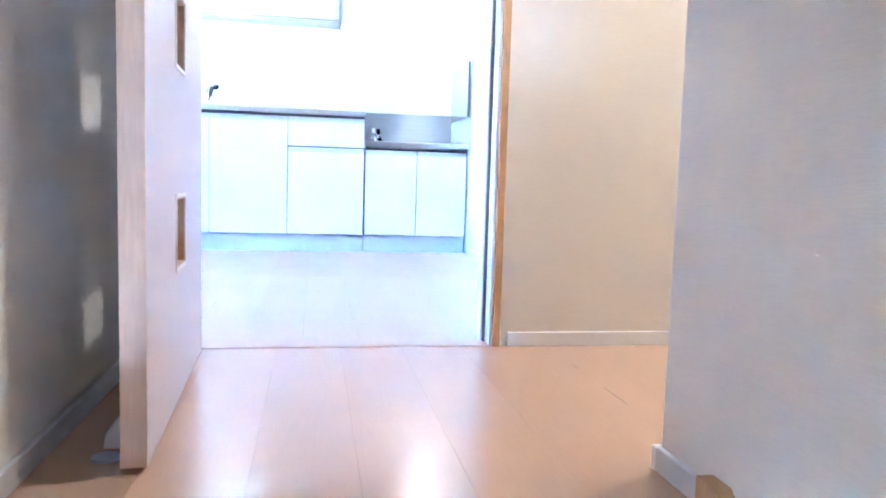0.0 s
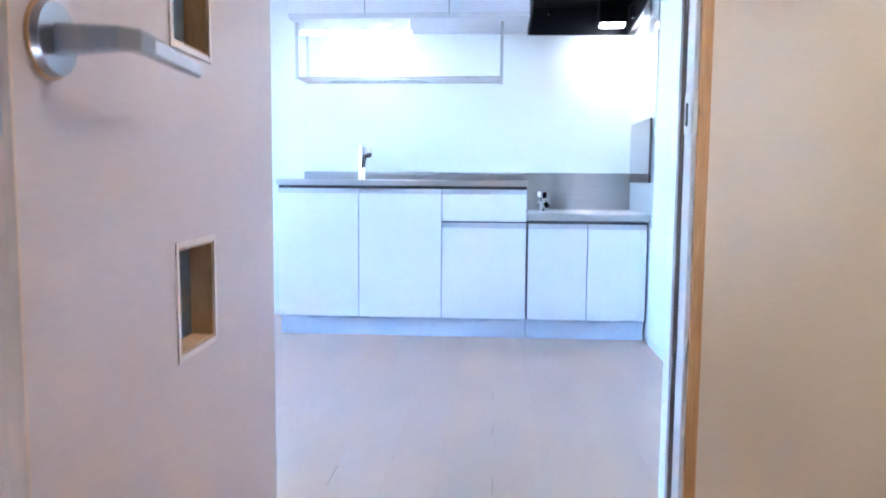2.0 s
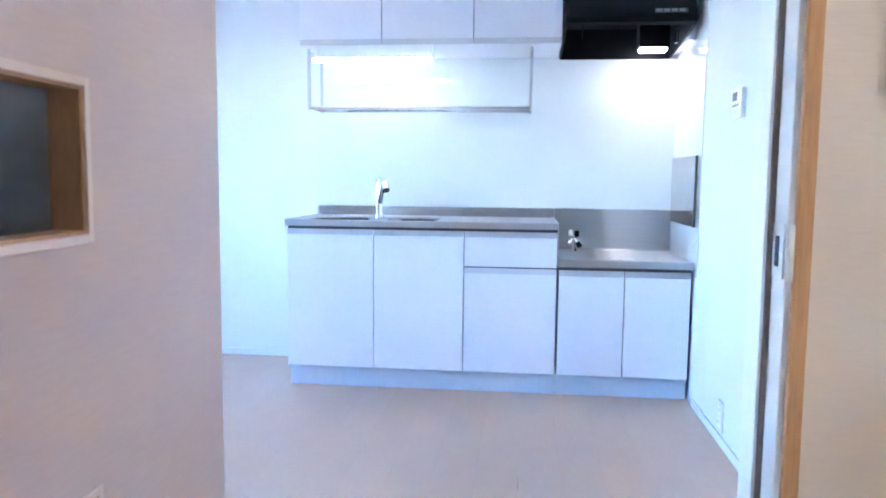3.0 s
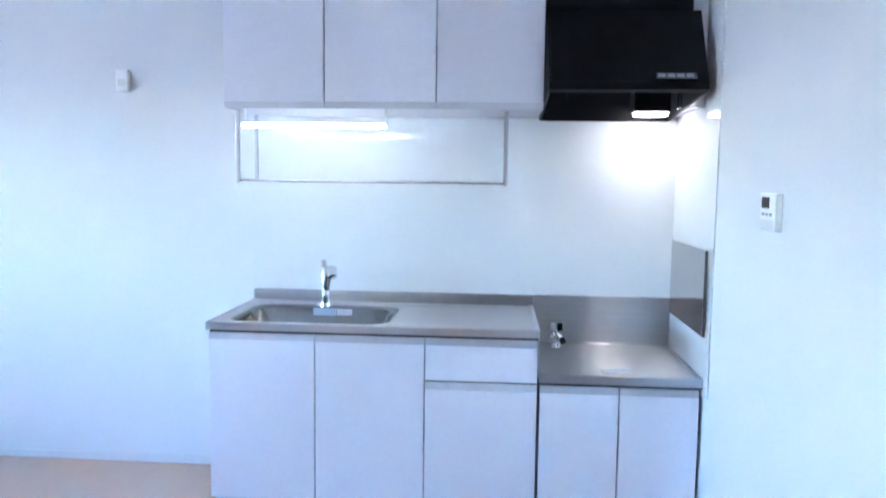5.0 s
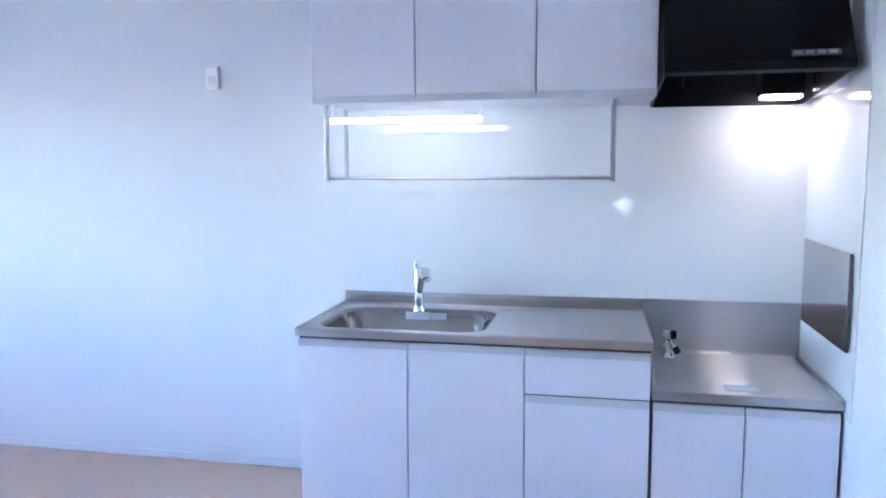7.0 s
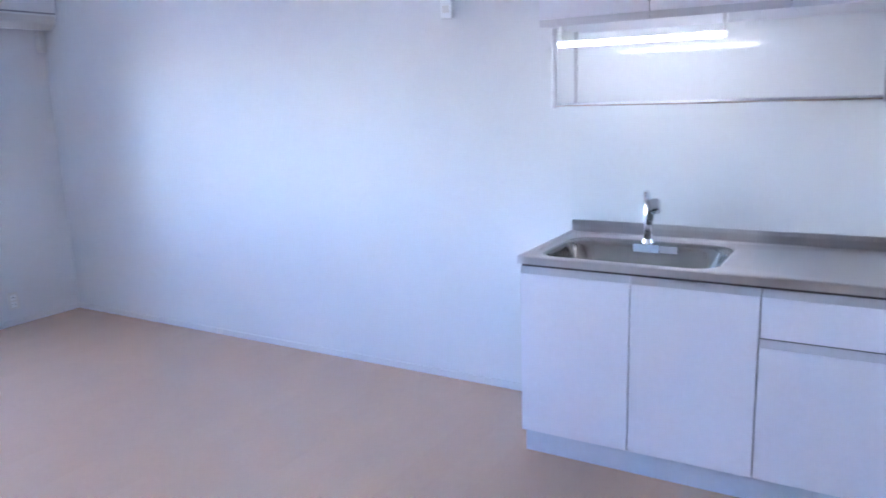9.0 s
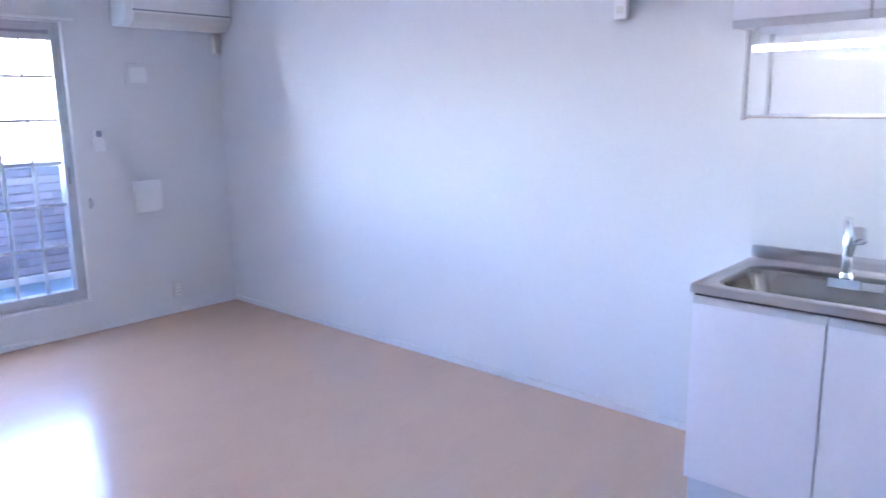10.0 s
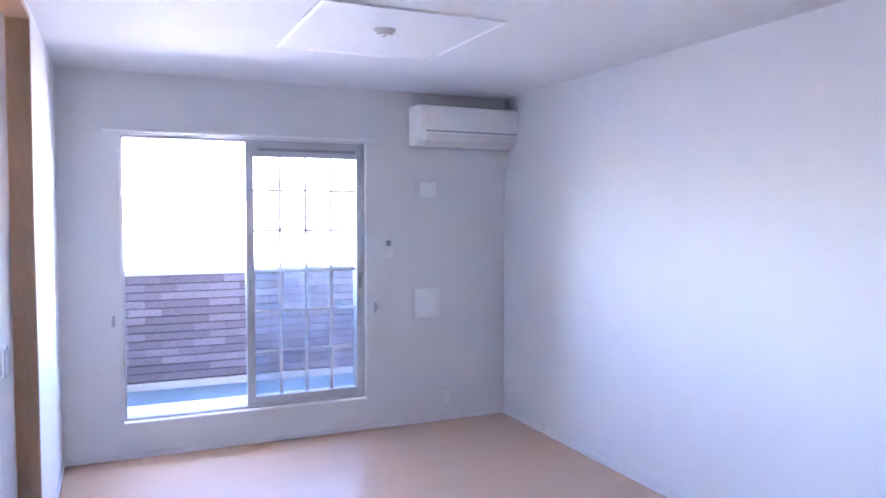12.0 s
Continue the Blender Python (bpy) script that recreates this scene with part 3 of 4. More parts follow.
def rounded(x0, x1, y0, y1, r, n=6):
    pts = []
    for cx, cy, a in ((x1 - r, y1 - r, 0), (x0 + r, y1 - r, 90), (x0 + r, y0 + r, 180), (x1 - r, y0 + r, 270)):
        for i in range(n + 1):
            t = radians(a + 90 * i / n)
            pts.append((cx + r * math.cos(t), cy + r * math.sin(t)))
    return pts


def stitch(bm, rings):
    rows = [[bm.verts.new((x, y, z)) for x, y in pts] for pts, z in rings]
    for a, b in zip(rows, rows[1:]):
        for k in range(len(a)):
            j = (k + 1) % len(a)
            bm.faces.new((a[k], a[j], b[j], b[k]))
    return rows


sink_top = thing("sink_worktop", ((KL + KM) / 2, -0.3, 0.808), "stainless steel worktop with an inset sink bowl", "worktop")
CT = 0.840
bm = bmesh.new()
rows = stitch(bm, [(rounded(KL - 0.002, KM - 0.001, FRONT - 0.012, -0.0045, 0.004), CT - 0.032), (rounded(KL - 0.002, KM - 0.001, FRONT - 0.012, -0.0045, 0.004), CT - 0.004),
                   (rounded(KL + 0.002, KM - 0.005, FRONT - 0.008, -0.0085, 0.004), CT), (rounded(KL + 0.014, KM - 0.016, FRONT + 0.004, -0.02, 0.01), CT),
                   (rounded(KL + 0.018, KM - 0.020, FRONT + 0.008, -0.024, 0.01), CT - 0.005),
                   (rounded(-1.930, -1.232, -0.558, -0.075, 0.10), CT - 0.005), (rounded(-1.920, -1.242, -0.548, -0.085, 0.10), CT - 0.013)])
part("top", bm, STEEL, sink_top, "", True)
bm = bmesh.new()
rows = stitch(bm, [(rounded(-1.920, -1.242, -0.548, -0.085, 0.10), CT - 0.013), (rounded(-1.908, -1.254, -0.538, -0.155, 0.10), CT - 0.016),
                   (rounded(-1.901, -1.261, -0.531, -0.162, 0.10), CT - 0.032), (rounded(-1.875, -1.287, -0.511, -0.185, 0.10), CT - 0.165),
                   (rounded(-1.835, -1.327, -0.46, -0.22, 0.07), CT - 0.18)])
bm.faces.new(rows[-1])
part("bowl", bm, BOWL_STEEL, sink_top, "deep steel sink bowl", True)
part("drain", a_rod((-1.57, -0.33, CT - 0.1795), (-1.57, -0.33, CT - 0.172), 0.055, 0.05, 28), CHROME, sink_top, "round drain cover", True)
part("upstand", prism_x([(-0.0045, CT - 0.03), (-0.022, CT - 0.03), (-0.022, CT + 0.030), (-0.018, CT + 0.046), (-0.0045, CT + 0.046)], KL, KM - 0.002, 0.0015), GAS_STEEL, sink_top, "steel upstand")

gas_top = thing("gas_worktop", (-0.32, -0.3, 0.63), "low stainless steel counter for a gas stove", "worktop")
GT = 0.668
bm = bmesh.new()
rows = stitch(bm, [(rounded(KM + 0.001, -0.0065, FRONT - 0.010, -0.0045, 0.004), GT - 0.036), (rounded(KM + 0.001, -0.0065, FRONT - 0.010, -0.0045, 0.004), GT - 0.004),
                   (rounded(KM + 0.005, -0.011, FRONT - 0.006, -0.009, 0.004), GT), (rounded(KM + 0.014, -0.02, FRONT + 0.004, -0.0115, 0.006), GT),
                   (rounded(KM + 0.02, -0.026, FRONT + 0.010, -0.013, 0.006), GT - 0.006)])
bm.faces.new(rows[-1])
part("top", bm, GAS_STEEL, gas_top, "", True)
cove = [(-0.0142, GT + 0.012), (-0.0142, GT - 0.006)] + [(-0.0262 + 0.012 * math.sin(radians(a)), GT + 0.006 - 0.012 * math.cos(radians(a))) for a in range(0, 91, 15)]
part("cove", prism_x(cove[1:], KM + 0.004, -0.0085), GAS_STEEL, gas_top, "rounded steel corner", True)
part("back_splash", a_box(KM + 0.002, -0.0065, -0.014, -0.0045, GT - 0.005, CT + 0.048, 0.0045), GAS_STEEL, gas_top, "tall steel back splash")
part("end_cheek", a_box(KM - 0.0008, KM + 0.0008, FRONT - 0.004, -0.016, GT - 0.03, CT - 0.002), STEEL, gas_top, "steel cheek beside the sink worktop")

# steel heat shield on the side wall
shield = thing("heat_shield", (-0.02, -0.28, 0.86), "stainless steel heat shield fixed on the side wall", "heat shield")
part("sheet", a_box(-0.022, -0.019, -0.610, -0.070, 0.832, 1.162, 0.001), MIRROR_STEEL, shield)
# Added dark strip paints the shaded gap between sheet and wall.
part("edge", a_box(-0.022, -0.012, -0.615, -0.6105, 0.832, 1.162, 0.001), GAP_SHADE_GREY, shield, "dark strip standing for the shaded gap behind the sheet")
for zz in (0.87, 1.12):
    for yy in (-0.12, -0.54):
        part("spacer", a_rod((-0.019, yy, zz), (-0.0042, yy, zz), 0.010, seg=12), STEEL, shield)
part("screw", a_rod((-0.0235, -0.55, 0.90), (-0.022, -0.55, 0.90), 0.006, seg=14), CHROME, shield)


def tube(points, radius, seg=14, end_radius=None):
    """A smooth round pipe through the points."""
    bm = bmesh.new()
    pts = [Vector(p) for p in points]
    fine = []
    for i in range(len(pts) - 1):
        p0, p1, p2, p3 = pts[max(i - 1, 0)], pts[i], pts[i + 1], pts[min(i + 2, len(pts) - 1)]
        for k in range(6):
            t = k / 6
            fine.append(0.5 * ((2 * p1) + (p2 - p0) * t + (2 * p0 - 5 * p1 + 4 * p2 - p3) * t * t + (3 * p1 - p0 - 3 * p2 + p3) * t ** 3))
    fine.append(pts[-1])
    rings = []
    for i, p in enumerate(fine):
        d = (fine[min(i + 1, len(fine) - 1)] - fine[max(i - 1, 0)]).normalized()
        q = d.to_track_quat("Z", "Y")
        u = i / (len(fine) - 1)
        r = radius if end_radius is None else radius + (end_radius - radius) * u
        rings.append([bm.verts.new(p + q @ Vector((r * math.cos(a), r * math.sin(a), 0))) for a in [2 * math.pi * k / seg for k in range(seg)]])
    for a, b in zip(rings, rings[1:]):
        for k in range(seg):
            bm.faces.new((a[k], a[(k + 1) % seg], b[(k + 1) % seg], b[k]))
    bm.faces.new(rings[0][::-1])
    bm.faces.new(rings[-1])
    bmesh.ops.recalc_face_normals(bm, faces=bm.faces)
    return bm


faucet = thing("faucet", (-1.590, -0.125, CT - 0.013), "chrome single-lever kitchen faucet behind the sink", "faucet")
FX, FY = -1.590, -0.125
part("base", a_rod((FX, FY, CT - 0.0125), (FX, FY, CT + 0.004), 0.027, 0.024, 28), CHROME, faucet, "", True)
part("body", a_rod((FX, FY, CT + 0.004), (FX, FY, CT + 0.105), 0.020, 0.018, 28), CHROME, faucet, "", True)
part("spout", tube([(FX + 0.004, FY - 0.005, CT + 0.07), (FX + 0.018, FY - 0.03, CT + 0.125), (FX + 0.032, FY - 0.055, CT + 0.165), (FX + 0.046, FY - 0.085, CT + 0.165)], 0.015, 16, 0.019), CHROME, faucet, "slanted pull-out spout", True)
part("spray_head", a_rod((FX + 0.043, FY - 0.078, CT + 0.172), (FX + 0.056, FY - 0.105, CT + 0.138), 0.026, 0.021, 24), CHROME, faucet, "", True)
part("lever", tube([(FX - 0.004, FY, CT + 0.105), (FX - 0.008, FY + 0.006, CT + 0.16), (FX - 0.010, FY - 0.002, CT + 0.205)], 0.017, 14, 0.012), CHROME, faucet, "upright lever", True)

sticker = solid("care_label", a_box(-1.640, -1.535, -0.1665, -0.1625, CT - 0.047, CT - 0.0145), PAPER, "pale blue film label hung over the sink rim", "label")
solid("care_label", a_box(-1.530, -1.460, -0.1665, -0.1635, CT - 0.045, CT - 0.017), CABINET_LIP, "small grey film label hung over the sink rim", "label")
film = bmesh.new()
bmesh.ops.create_grid(film, x_segments=10, y_segments=8, size=0.5)
for v in film.verts:
    v.co = Vector((-0.322 + v.co.x * 0.115, -0.515 + v.co.y * 0.075, GT - 0.0045 + 0.004 * (noise.noise(v.co * 5) + 0.6)))
bmesh.ops.solidify(film, geom=film.faces[:], thickness=0.0006)
solid("plastic_film", film, PAPER, "crumpled pale plastic film on the gas counter", "film", smooth=True)

tap = thing("gas_tap", (-0.528, -0.10, GT), "chrome gas tap with a black knob on the counter", "gas tap")
part("foot", a_rod((-0.528, -0.10, GT - 0.0058), (-0.528, -0.10, GT + 0.012), 0.022, 0.016, 20), CHROME, tap, "", True)
part("stem", a_rod((-0.528, -0.10, GT + 0.012), (-0.528, -0.10, GT + 0.075), 0.012), CHROME, tap, "", True)
part("outlet", tube([(-0.528, -0.10, GT + 0.06), (-0.545, -0.125, GT + 0.06), (-0.555, -0.15, GT + 0.04)], 0.011), CHROME, tap, "", True)
part("outlet", tube([(-0.528, -0.10, GT + 0.06), (-0.520, -0.125, GT + 0.058), (-0.505, -0.145, GT + 0.035)], 0.011), CHROME, tap, "", True)
part("knob", a_box(-0.558, -0.532, -0.115, -0.085, GT + 0.075, GT + 0.110, 0.005), CHROME, tap, "chrome knob")
part("knob", a_box(-0.526, -0.502, -0.115, -0.085, GT + 0.070, GT + 0.105, 0.004), BLACK, tap, "black knob")
part("cap", a_rod((-0.498, -0.152, GT + 0.022), (-0.510, -0.14, GT + 0.042), 0.014, seg=16), BLACK, tap, "black outlet cap", True)

# upper cabinets
UF, UB, UT = -0.482, 1.702, 2.150
UX = [-1.926, -1.511, -1.058, -0.632]
for i in range(3):
    cab = thing("upper_cabinet", ((UX[i] + UX[i + 1]) / 2, UF / 2, UB), "white wall-hung cabinet with one flat door", "kitchen cabinet", "upper cabinets")
    part("carcass", a_box(UX[i] + 0.0005, UX[i + 1] - 0.0005, UF + 0.022, -0.0045, UB, UT), CABINET, cab)
    part("door", a_box(UX[i] + 0.003, UX[i + 1] - 0.003, UF, UF + 0.018, UB + 0.022, UT - 0.002, 0.0015), CABINET, cab)
    part("door_lip", prism_x([(UF, UB + 0.0215), (UF + 0.018, UB + 0.0215), (UF + 0.018, UB - 0.004), (UF + 0.010, UB - 0.004)], UX[i] + 0.002, UX[i + 1] - 0.002), CABINET_LIP, cab, "grey finger lip")
    # Near-black sheet paints the shade seen through the door slits.
    part("gap", a_box(UX[i] + 0.001, UX[i + 1] - 0.001, UF + 0.0185, UF + 0.0215, UB + 0.001, UT - 0.001), GAP_SHADE_GREY, cab, "dark sheet painted as the shade behind the door")
structure("soffit", a_box(UX[0], UX[3] - 0.001, UF + 0.012, -0.0005, UT + 0.001, TOP - 0.0005), CABINET, "white boxed soffit above the wall cabinets")
structure("soffit", a_box(UX[3], -0.0045, UF + 0.012, -0.0005, 2.256, TOP - 0.0005), CABINET, "white boxed soffit above the range hood")

# range hood
hood = thing("range_hood", (-0.35, -0.3, 1.692), "black range hood with a slanted front and lit lamp", "range hood")
HX0, HX1 = -0.627, -0.064
part("upper_box", a_box(HX0, HX1, -0.452, -0.0045, 2.060, 2.253, 0.002), BLACK, hood)
SIDE = [(-0.0045, 1.692), (-0.03, 1.692), (-0.605, 1.748), (-0.632, 1.760), (-0.638, 1.783), (-0.482, 2.075), (-0.0045, 2.0595)]
part("canopy_side", prism_x(SIDE, HX0 + 0.002, HX0 + 0.010, 0.001), BLACK, hood)
part("canopy_side", prism_x(SIDE, HX1 + 0.014, HX1 + 0.022, 0.001), BLACK, hood)
part("canopy_front", prism_x([(-0.605, 1.749), (-0.632, 1.760), (-0.638, 1.783), (-0.482, 2.075), (-0.465, 2.075), (-0.618, 1.786)], HX0 + 0.0102, HX1 + 0.0138), BLACK, hood)
part("canopy_back", a_box(HX0 + 0.0102, HX1 + 0.0138, -0.022, -0.0045, 1.690, 2.059, 0.001), BLACK, hood)
part("front_lip", prism_x([(-0.62, 1.748), (-0.642, 1.757), (-0.644, 1.782), (-0.6385, 1.7895)], HX0 + 0.002, HX1 + 0.022), BLACK, hood)
filt = part("filter", a_box(HX0 + 0.0105, HX1 + 0.0135, -0.585, -0.0225, 1.845, 1.855), BLACK_MATT, hood, "black grease filter")
for i in range(12):
    xa = HX0 + 0.06 + i * 0.028
    part("filter_slat", a_box(xa, xa + 0.014, -0.45, -0.08, 1.836, 1.8445, 0.001), BLACK_MATT, filt)
part("lamp_housing", a_box(-0.240, -0.090, -0.250, -0.145, 1.712, 1.844, 0.003), BLACK, hood, "black lamp housing")
part("lamp", a_box(-0.230, -0.098, -0.242, -0.153, 1.698, 1.7115, 0.004), HOOD_GLOW, hood, "lit hood lamp")
part("oil_cup", a_box(-0.083, -0.066, -0.34, -0.32, 1.715, 1.78, 0.003), CHROME, hood, "small chrome catch")
part("hook", a_rod((HX0 + 0.10, -0.30, 1.745), (HX0 + 0.10, -0.30, 1.844), 0.004, seg=10), CHROME, hood)


def on_front(u, out=0.0):
    """A point on the slanted front, u from its foot to its top."""
    return -0.638 + 0.156 * u - out * 0.882, 1.783 + 0.292 * u + out * 0.471


pa, pb = on_front(0.05, 0.0008), on_front(0.12, 0.0008)
pc, pd = on_front(0.12, 0.0035), on_front(0.05, 0.0035)
sw = part("switch_bar", prism_x([pa, pb, pc, pd], -0.230, -0.085), GAP_SHADE_GREY, hood, "dark grey switch bar")
for i in range(4):
    qa, qb, qc, qd = on_front(0.065, 0.0036), on_front(0.105, 0.0036), on_front(0.105, 0.006), on_front(0.065, 0.006)
    part("button", prism_x([qa, qb, qc, qd], -0.224 + i * 0.034, -0.199 + i * 0.034), GREY, sw)

structure("hood_filler", a_box(HX1 + 0.0008, -0.0402, -0.45, -0.006, 2.078, 2.2555), CABINET, "white filler panel beside the hood box")
structure("hood_filler", a_box(-0.0395, -0.0045, -0.44, -0.006, 1.712, 2.2555), CABINET, "white filler panel beside the range hood")

# drying rack and lamp below the upper cabinets
rack = thing("dish_rack", (-1.34, -0.24, 1.42), "steel wire dish rack hung below the cabinets", "dish rack")
RX0, RX1, RY0, RY1, RZ = -1.917, -0.776, -0.345, -0.105, 1.405
for xx in (RX0, RX1):
    for yy in (RY0, RY1):
        part("hanger", a_box(xx - 0.008, xx + 0.008, yy - 0.006, yy + 0.006, RZ - 0.012, UB, 0.002), STEEL_Y, rack)
    part("end_rod", a_rod((xx, RY0, RZ), (xx, RY1, RZ), 0.005, seg=12), CHROME, rack, "", True)
part("front_rod", a_rod((RX0, RY0, RZ), (RX1, RY0, RZ), 0.006, seg=12), CHROME, rack, "", True)
part("back_rod", a_rod((RX0, RY1, RZ), (RX1, RY1, RZ), 0.006, seg=12), CHROME, rack, "", True)
for i in range(5):
    yy = RY0 + 0.04 + i * 0.034
    part("shelf_rod", a_rod((RX0, yy, RZ - 0.004), (RX1, yy, RZ - 0.004), 0.0035, seg=10), CHROME, rack, "", True)

tube_lamp = thing("under_cabinet_light", (-1.55, -0.36, UB - 0.02), "lit fluorescent strip light below the wall cabinet", "strip light")
part("housing", a_box(-1.880, -1.262, -0.424, -0.380, UB - 0.0595, UB - 0.0535, 0.002), CABINET, tube_lamp, "white lamp housing")
for hx in (-1.874, -1.276):
    part("bracket", a_box(hx, hx + 0.012, -0.410, -0.394, UB - 0.0533, UB - 0.0005, 0.002), PLASTIC, tube_lamp, "white hanger bracket")
part("tube", a_rod((-1.876, -0.402, UB - 0.069), (-1.272, -0.402, UB - 0.069), 0.009, seg=20), TUBE_GLOW, tube_lamp, "glowing tube", True)
part("end_cap", a_rod((-1.272, -0.402, UB - 0.069), (-1.262, -0.402, UB - 0.069), 0.009, seg=16), PLASTIC, tube_lamp, "", True)

# things on the walls of the room
heater = thing("heater_remote", (0, -1.225, 1.335), "white water-heater control with a dark display", "wall control")
part("case", a_box(-0.020, -0.0005, -1.290, -1.163, 1.280, 1.390, 0.004), PLASTIC, heater)
part("display", a_box(-0.0215, -0.0202, -1.240, -1.180, 1.346, 1.378, 0.0005), DARK, heater, "dark display")
for i in range(3):
    part("button", a_box(-0.0225, -0.0202, -1.262 + i * 0.030, -1.246 + i * 0.030, 1.324, 1.333, 0.001), GREY, heater, "small grey button")
part("flap", a_box(-0.0215, -0.0202, -1.280, -1.173, 1.288, 1.314, 0.0005), OFFWHITE, heater)


def outlet(name, axis, at, z, label):
    ob = thing(name, (W, at, z) if axis == "w" else (0, at, z), label, "wall outlet")
    f = (lambda u0, u1, a, b, c, d, bv: a_box(W + u0, W + u1, a, b, c, d, bv)) if axis == "w" else (lambda u0, u1, a, b, c, d, bv: a_box(-u1, -u0, a, b, c, d, bv))
    part("plate", f(0.0003, 0.008, at - 0.036, at + 0.036, z - 0.06, z + 0.06, 0.003), OFFWHITE, ob)
    for dz in (-0.024, 0.024):
        face = part("socket", f(0.008, 0.0105, at - 0.02, at + 0.02, z + dz - 0.019, z + dz + 0.019, 0.002), PLASTIC, ob)
        for dy in (-0.007, 0.007):
            part("slot", f(0.0104, 0.0108, at + dy - 0.0012, at + dy + 0.0012, z + dz - 0.006, z + dz + 0.006, 0), DARK, face, "dark pin slot")
    return ob


outlet("wall_outlet", "e", -1.155, 0.115, "white double outlet low on the wall")
outlet("wall_outlet", "w", -0.473, 0.171, "white double outlet near the room corner")

box_1 = thing("detector_box", (-2.595, 0, 1.867), "small white sensor box high on the wall", "sensor")
part("case", a_box(-2.622, -2.562, -0.028, -0.0005, 1.815, 1.918, 0.004), PLASTIC, box_1)
part("lens", a_box(-2.610, -2.574, -0.0305, -0.028, 1.84, 1.872, 0.001), OFFWHITE, box_1)

ac_remote = thing("remote_control", (W, -0.955, 1.25), "white remote control in a wall holder", "remote control")
part("holder", a_box(W + 0.0005, W + 0.026, -0.968, -0.897, 1.192, 1.272, 0.004), PLASTIC, ac_remote)
part("body", a_box(W + 0.005, W + 0.022, -0.957, -0.908, 1.2725, 1.330, 0.004), PLASTIC, ac_remote)
part("screen", a_box(W + 0.0222, W + 0.0235, -0.951, -0.914, 1.284, 1.324, 0.0004), BLUE_SCREEN, ac_remote, "blue-grey screen")

vent = thing("wall_vent", (W, -0.665, 0.86), "square white wall vent with a raised cover", "wall vent")
part("base", a_box(W + 0.0005, W + 0.014, -0.732, -0.532, 0.768, 0.972, 0.004), PLASTIC, vent)
part("cover", a_box(W + 0.020, W + 0.034, -0.742, -0.567, 0.762, 0.978, 0.006), PLASTIC, vent)
part("stem", a_box(W + 0.014, W + 0.020, -0.69, -0.59, 0.81, 0.93), OFFWHITE, vent)
vent2 = thing("sleeve_cover", (W, -0.655, 1.665), "flat white sleeve cover on the wall", "wall cover")
part("plate", a_box(W + 0.0005, W + 0.012, -0.720, -0.540, 1.604, 1.758, 0.005), WALLPAPER, vent2)
part("cap", a_box(W + 0.012, W + 0.017, -0.69, -0.57, 1.63, 1.732, 0.003), PLASTIC, vent2)

for yy, zz in ((-2.695, 0.855), (-1.023, 0.857)):
    hook = thing("curtain_hook", (W, yy, zz), "small dark metal curtain tieback hook", "curtain hook", "curtain hooks")
    part("plate", a_box(W + 0.0004, W + 0.004, yy - 0.009, yy + 0.009, zz - 0.035, zz + 0.035, 0.0015), SATIN, hook)
    part("arm", tube([(W + 0.004, yy, zz - 0.01), (W + 0.03, yy, zz - 0.016), (W + 0.042, yy, zz + 0.004), (W + 0.040, yy, zz + 0.02)], 0.004, 10), SATIN, hook, "", True)

rail = thing("curtain_rail", (W, -1.9, 2.0), "slim white curtain rail above the window", "curtain rail")
part("track", a_box(W + 0.030, W + 0.052, -2.735, -1.030, 2.000, 2.018, 0.003), PLASTIC, rail)
for yy in (-2.70, -1.90, -1.12):
    part("bracket", a_box(W + 0.0004, W + 0.030, yy - 0.012, yy + 0.012, 2.003, 2.024, 0.002), PLASTIC, rail)

# air conditioner
ac = thing("air_conditioner", (W, -0.45, 1.97), "white wall-mounted air conditioner under the ceiling", "air conditioner")
AY0, AY1 = -0.772, -0.005
prof = [(W + 0.0006, 1.988), (W + 0.12, 1.978), (W + 0.185, 2.018), (W + 0.205, 2.073), (W + 0.205, 2.238), (W + 0.19, 2.258), (W + 0.0006, 2.258)]
part("body", prism_y(prof, AY0, AY1, 0.006), PLASTIC, ac, "", True)
part("front_panel", a_box(W + 0.206, W + 0.214, AY0 + 0.05, AY1 - 0.012, 2.085, 2.249, 0.003), PLASTIC, ac)
part("seam", a_box(W + 0.2052, W + 0.2062, AY0 + 0.05, AY1 - 0.012, 2.075, 2.084), GREY, ac, "grey panel seam")
part("louver", prism_y([(W + 0.135, 1.985), (W + 0.189, 2.019), (W + 0.204, 2.063), (W + 0.207, 2.063), (W + 0.193, 2.015), (W + 0.137, 1.981)], AY0 + 0.06, AY1 - 0.02), OFFWHITE, ac, "outlet flap")
part("top_grille", a_box(W + 0.02, W + 0.18, AY0 + 0.03, AY1 - 0.03, 2.258, 2.262), GREY, ac, "dark intake grille")
for i in range(24):
    yy = AY0 + 0.05 + i * 0.031
    part("grille_bar", a_box(W + 0.02, W + 0.18, yy, yy + 0.004, 2.262, 2.265), PLASTIC, ac)
pipe = thing("pipe_cover", (W, -0.04, 1.9), "small white pipe sleeve below the air conditioner", "pipe cover")
part("sleeve", a_box(W + 0.0005, W + 0.05, -0.056, -0.008, 1.838, 1.977, 0.006), OFFWHITE, pipe)

# ceiling hatch with a detector
HA, HB, HC, HD = -4.775, -3.865, -1.918, -1.076
hatch = thing("ceiling_hatch", ((HA + HB) / 2, (HC + HD) / 2, TOP), "square white ceiling base panel with aluminium trim", "ceiling hatch")
part("board", a_box(HA + 0.016, HB - 0.016, HC + 0.016, HD - 0.016, TOP - 0.006, TOP - 0.0005), CEILING, hatch)
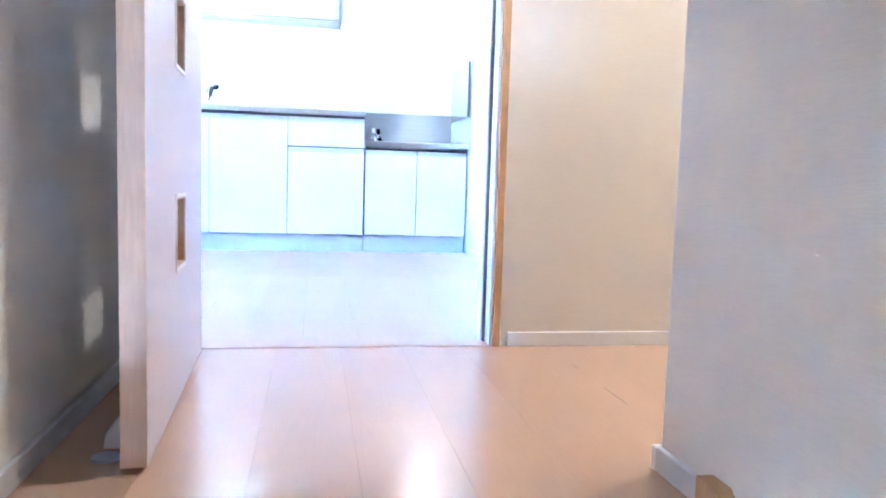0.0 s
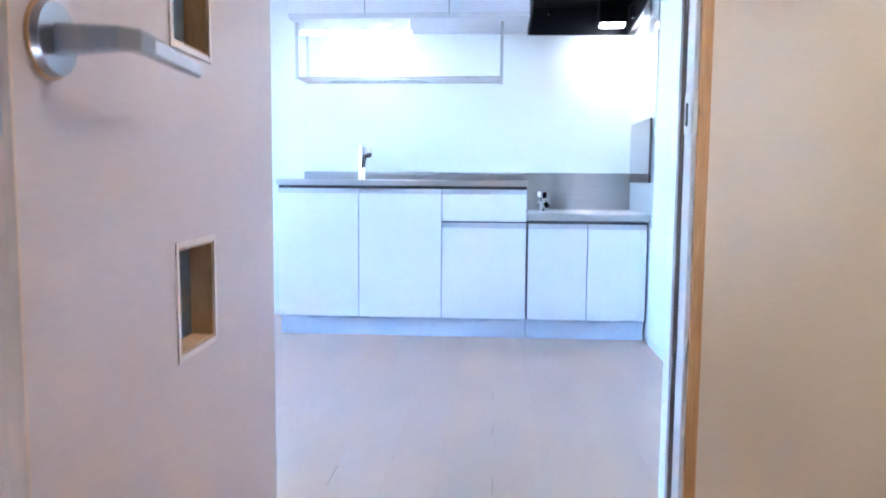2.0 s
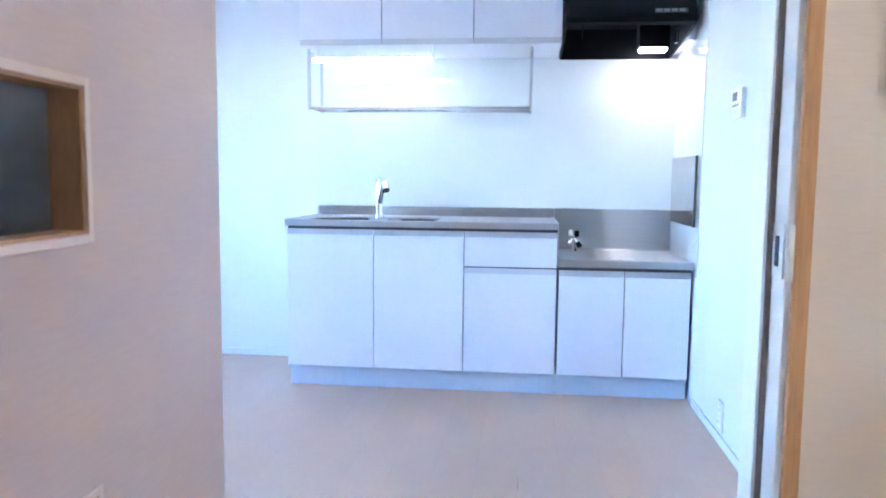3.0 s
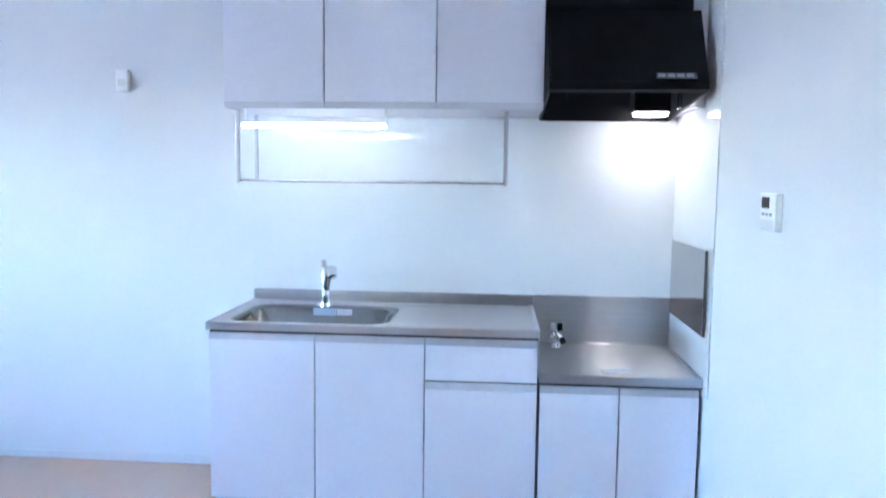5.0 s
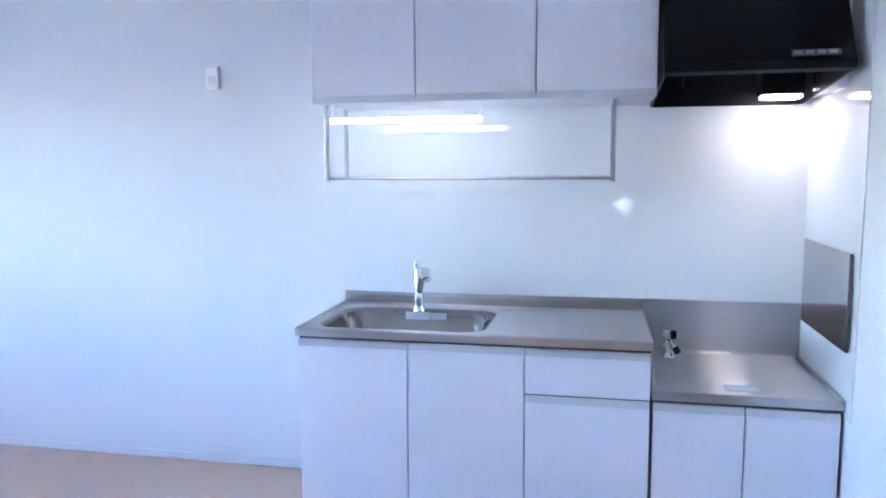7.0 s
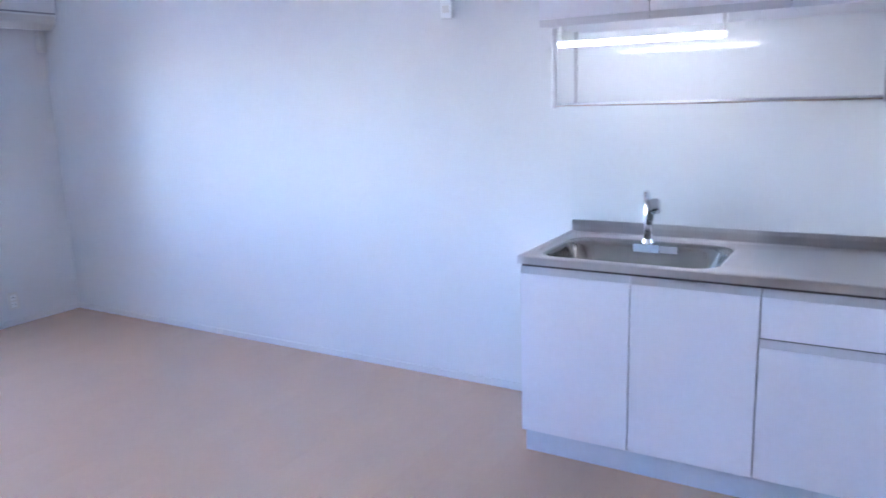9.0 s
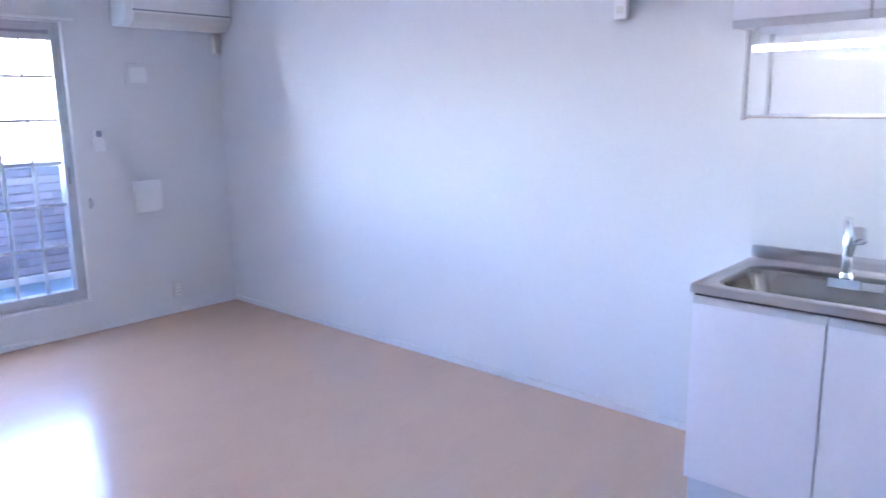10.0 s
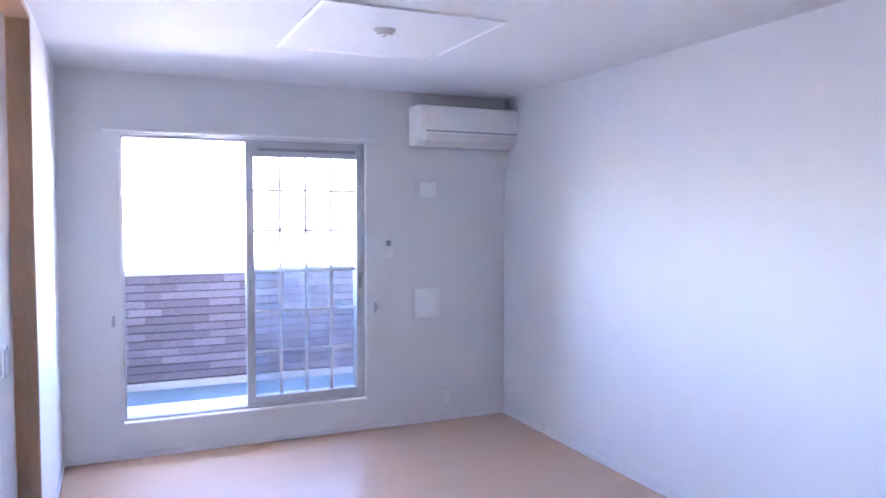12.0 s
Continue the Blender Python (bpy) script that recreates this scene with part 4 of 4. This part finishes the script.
for p, q, r, s in ((HA, HB, HC, HC + 0.016), (HA, HB, HD - 0.016, HD), (HA, HA + 0.016, HC + 0.016, HD - 0.016), (HB - 0.016, HB, HC + 0.016, HD - 0.016)):
    part("trim", a_box(p, q, r, s, TOP - 0.011, TOP - 0.0005, 0.002), PLASTIC, hatch, "white trim strip")
det = thing("ceiling_rose", (-4.218, -1.529, TOP - 0.006), "small round white ceiling lamp socket", "lamp socket")
part("base", a_rod((-4.218, -1.529, TOP - 0.022), (-4.218, -1.529, TOP - 0.0062), 0.05, 0.052, 32), OFFWHITE, det, "", True)
part("socket", a_rod((-4.218, -1.529, TOP - 0.034), (-4.218, -1.529, TOP - 0.022), 0.036, 0.04, 28), OFFWHITE, det, "", True)
part("slot", a_box(-4.241, -4.195, -1.533, -1.525, TOP - 0.0345, TOP - 0.0338), DARK, det, "dark socket slot")

# ---------- pieces of the setting ----------
# floor boards
sub = structure("floor", a_box(W, E, S - 0.02, N, -0.10, -0.0115), FLOOR_GAP, "light oak laminate floor with fine joints")
land = structure("floor_landing", a_box(STAIR_L, 1.2, STAIR_EDGE, S - 0.02, -0.10, -0.0115), FLOOR_GAP, "light oak laminate landing floor")
board_meshes = {}


def board(parent, x0, x1, ya, yb):
    key = (round(x1 - x0, 4), round(yb - ya, 4))
    if key not in board_meshes:
        w, d = key
        g = 0.00012
        board_meshes[key] = mesh_of("plank", a_box(g, w - g, g, d - g, -0.011, 0.0), FLOOR)
    ob = new("plank", board_meshes[key])
    ob.location = (x0, ya, 0)
    ob.parent = parent


BW = 0.1516
edges = [W] + [x for x in (-0.80 + BW * (k - 33) for k in range(39)) if W + 0.02 < x < E - 0.02] + [E]
for i, (x0, x1) in enumerate(zip(edges, edges[1:])):
    cut = S - 0.02 + (1.3 if i % 2 else 1.8)
    for a, b in ((S - 0.02, cut), (cut, N)):
        board(sub, x0, x1, a, b)
LW = (1.2 - STAIR_L) / 16
for i in range(16):
    cut = STAIR_EDGE + 0.03 + (0.42 if i % 2 else 0.78)
    for a, b in ((STAIR_EDGE + 0.03, cut), (cut, S - 0.02)):
        board(land, STAIR_L + i * LW, STAIR_L + (i + 1) * LW, a, b)

# joints between boards that have opened a little
for floor_part, x, spans in ((sub, -0.80, ((-1.70, -1.60), (-2.08, -1.98), (-2.56, -2.44))), (sub, -1.2548, ((-2.54, -2.39),)),
                             (land, -0.3035, ((-3.67, -3.55), (-3.39, -3.35)))):
    for ya, yb in spans:
        crack = new("open_joint", mesh_of("open_joint", a_box(-0.0009, 0.0009, 0, yb - ya, 0.0001, 0.0005), OPEN_JOINT))
        crack.location = (x, ya, 0)
        crack.parent = floor_part

# parapet tiles
TL, TH, ROWS = 0.235, 0.0625, 13
tile = mesh_of("brick", a_box(-0.008, 0.004, 0.0006, TL - 0.0006, 0.004, TH - 0.004, 0.0015), BRICK)
for r in range(ROWS):
    for c in range(15):
        yy = -3.30 + c * TL - (0.5 * TL if r % 2 else 0.0)
        ob = new("brick", tile)
        ob.location = (-7.0 + random.uniform(-0.0012, 0.0012), yy, 0.218 + r * TH)
        ob.parent = parapet
        ob.matrix_parent_inverse = Matrix.Translation(parapet.location).inverted()
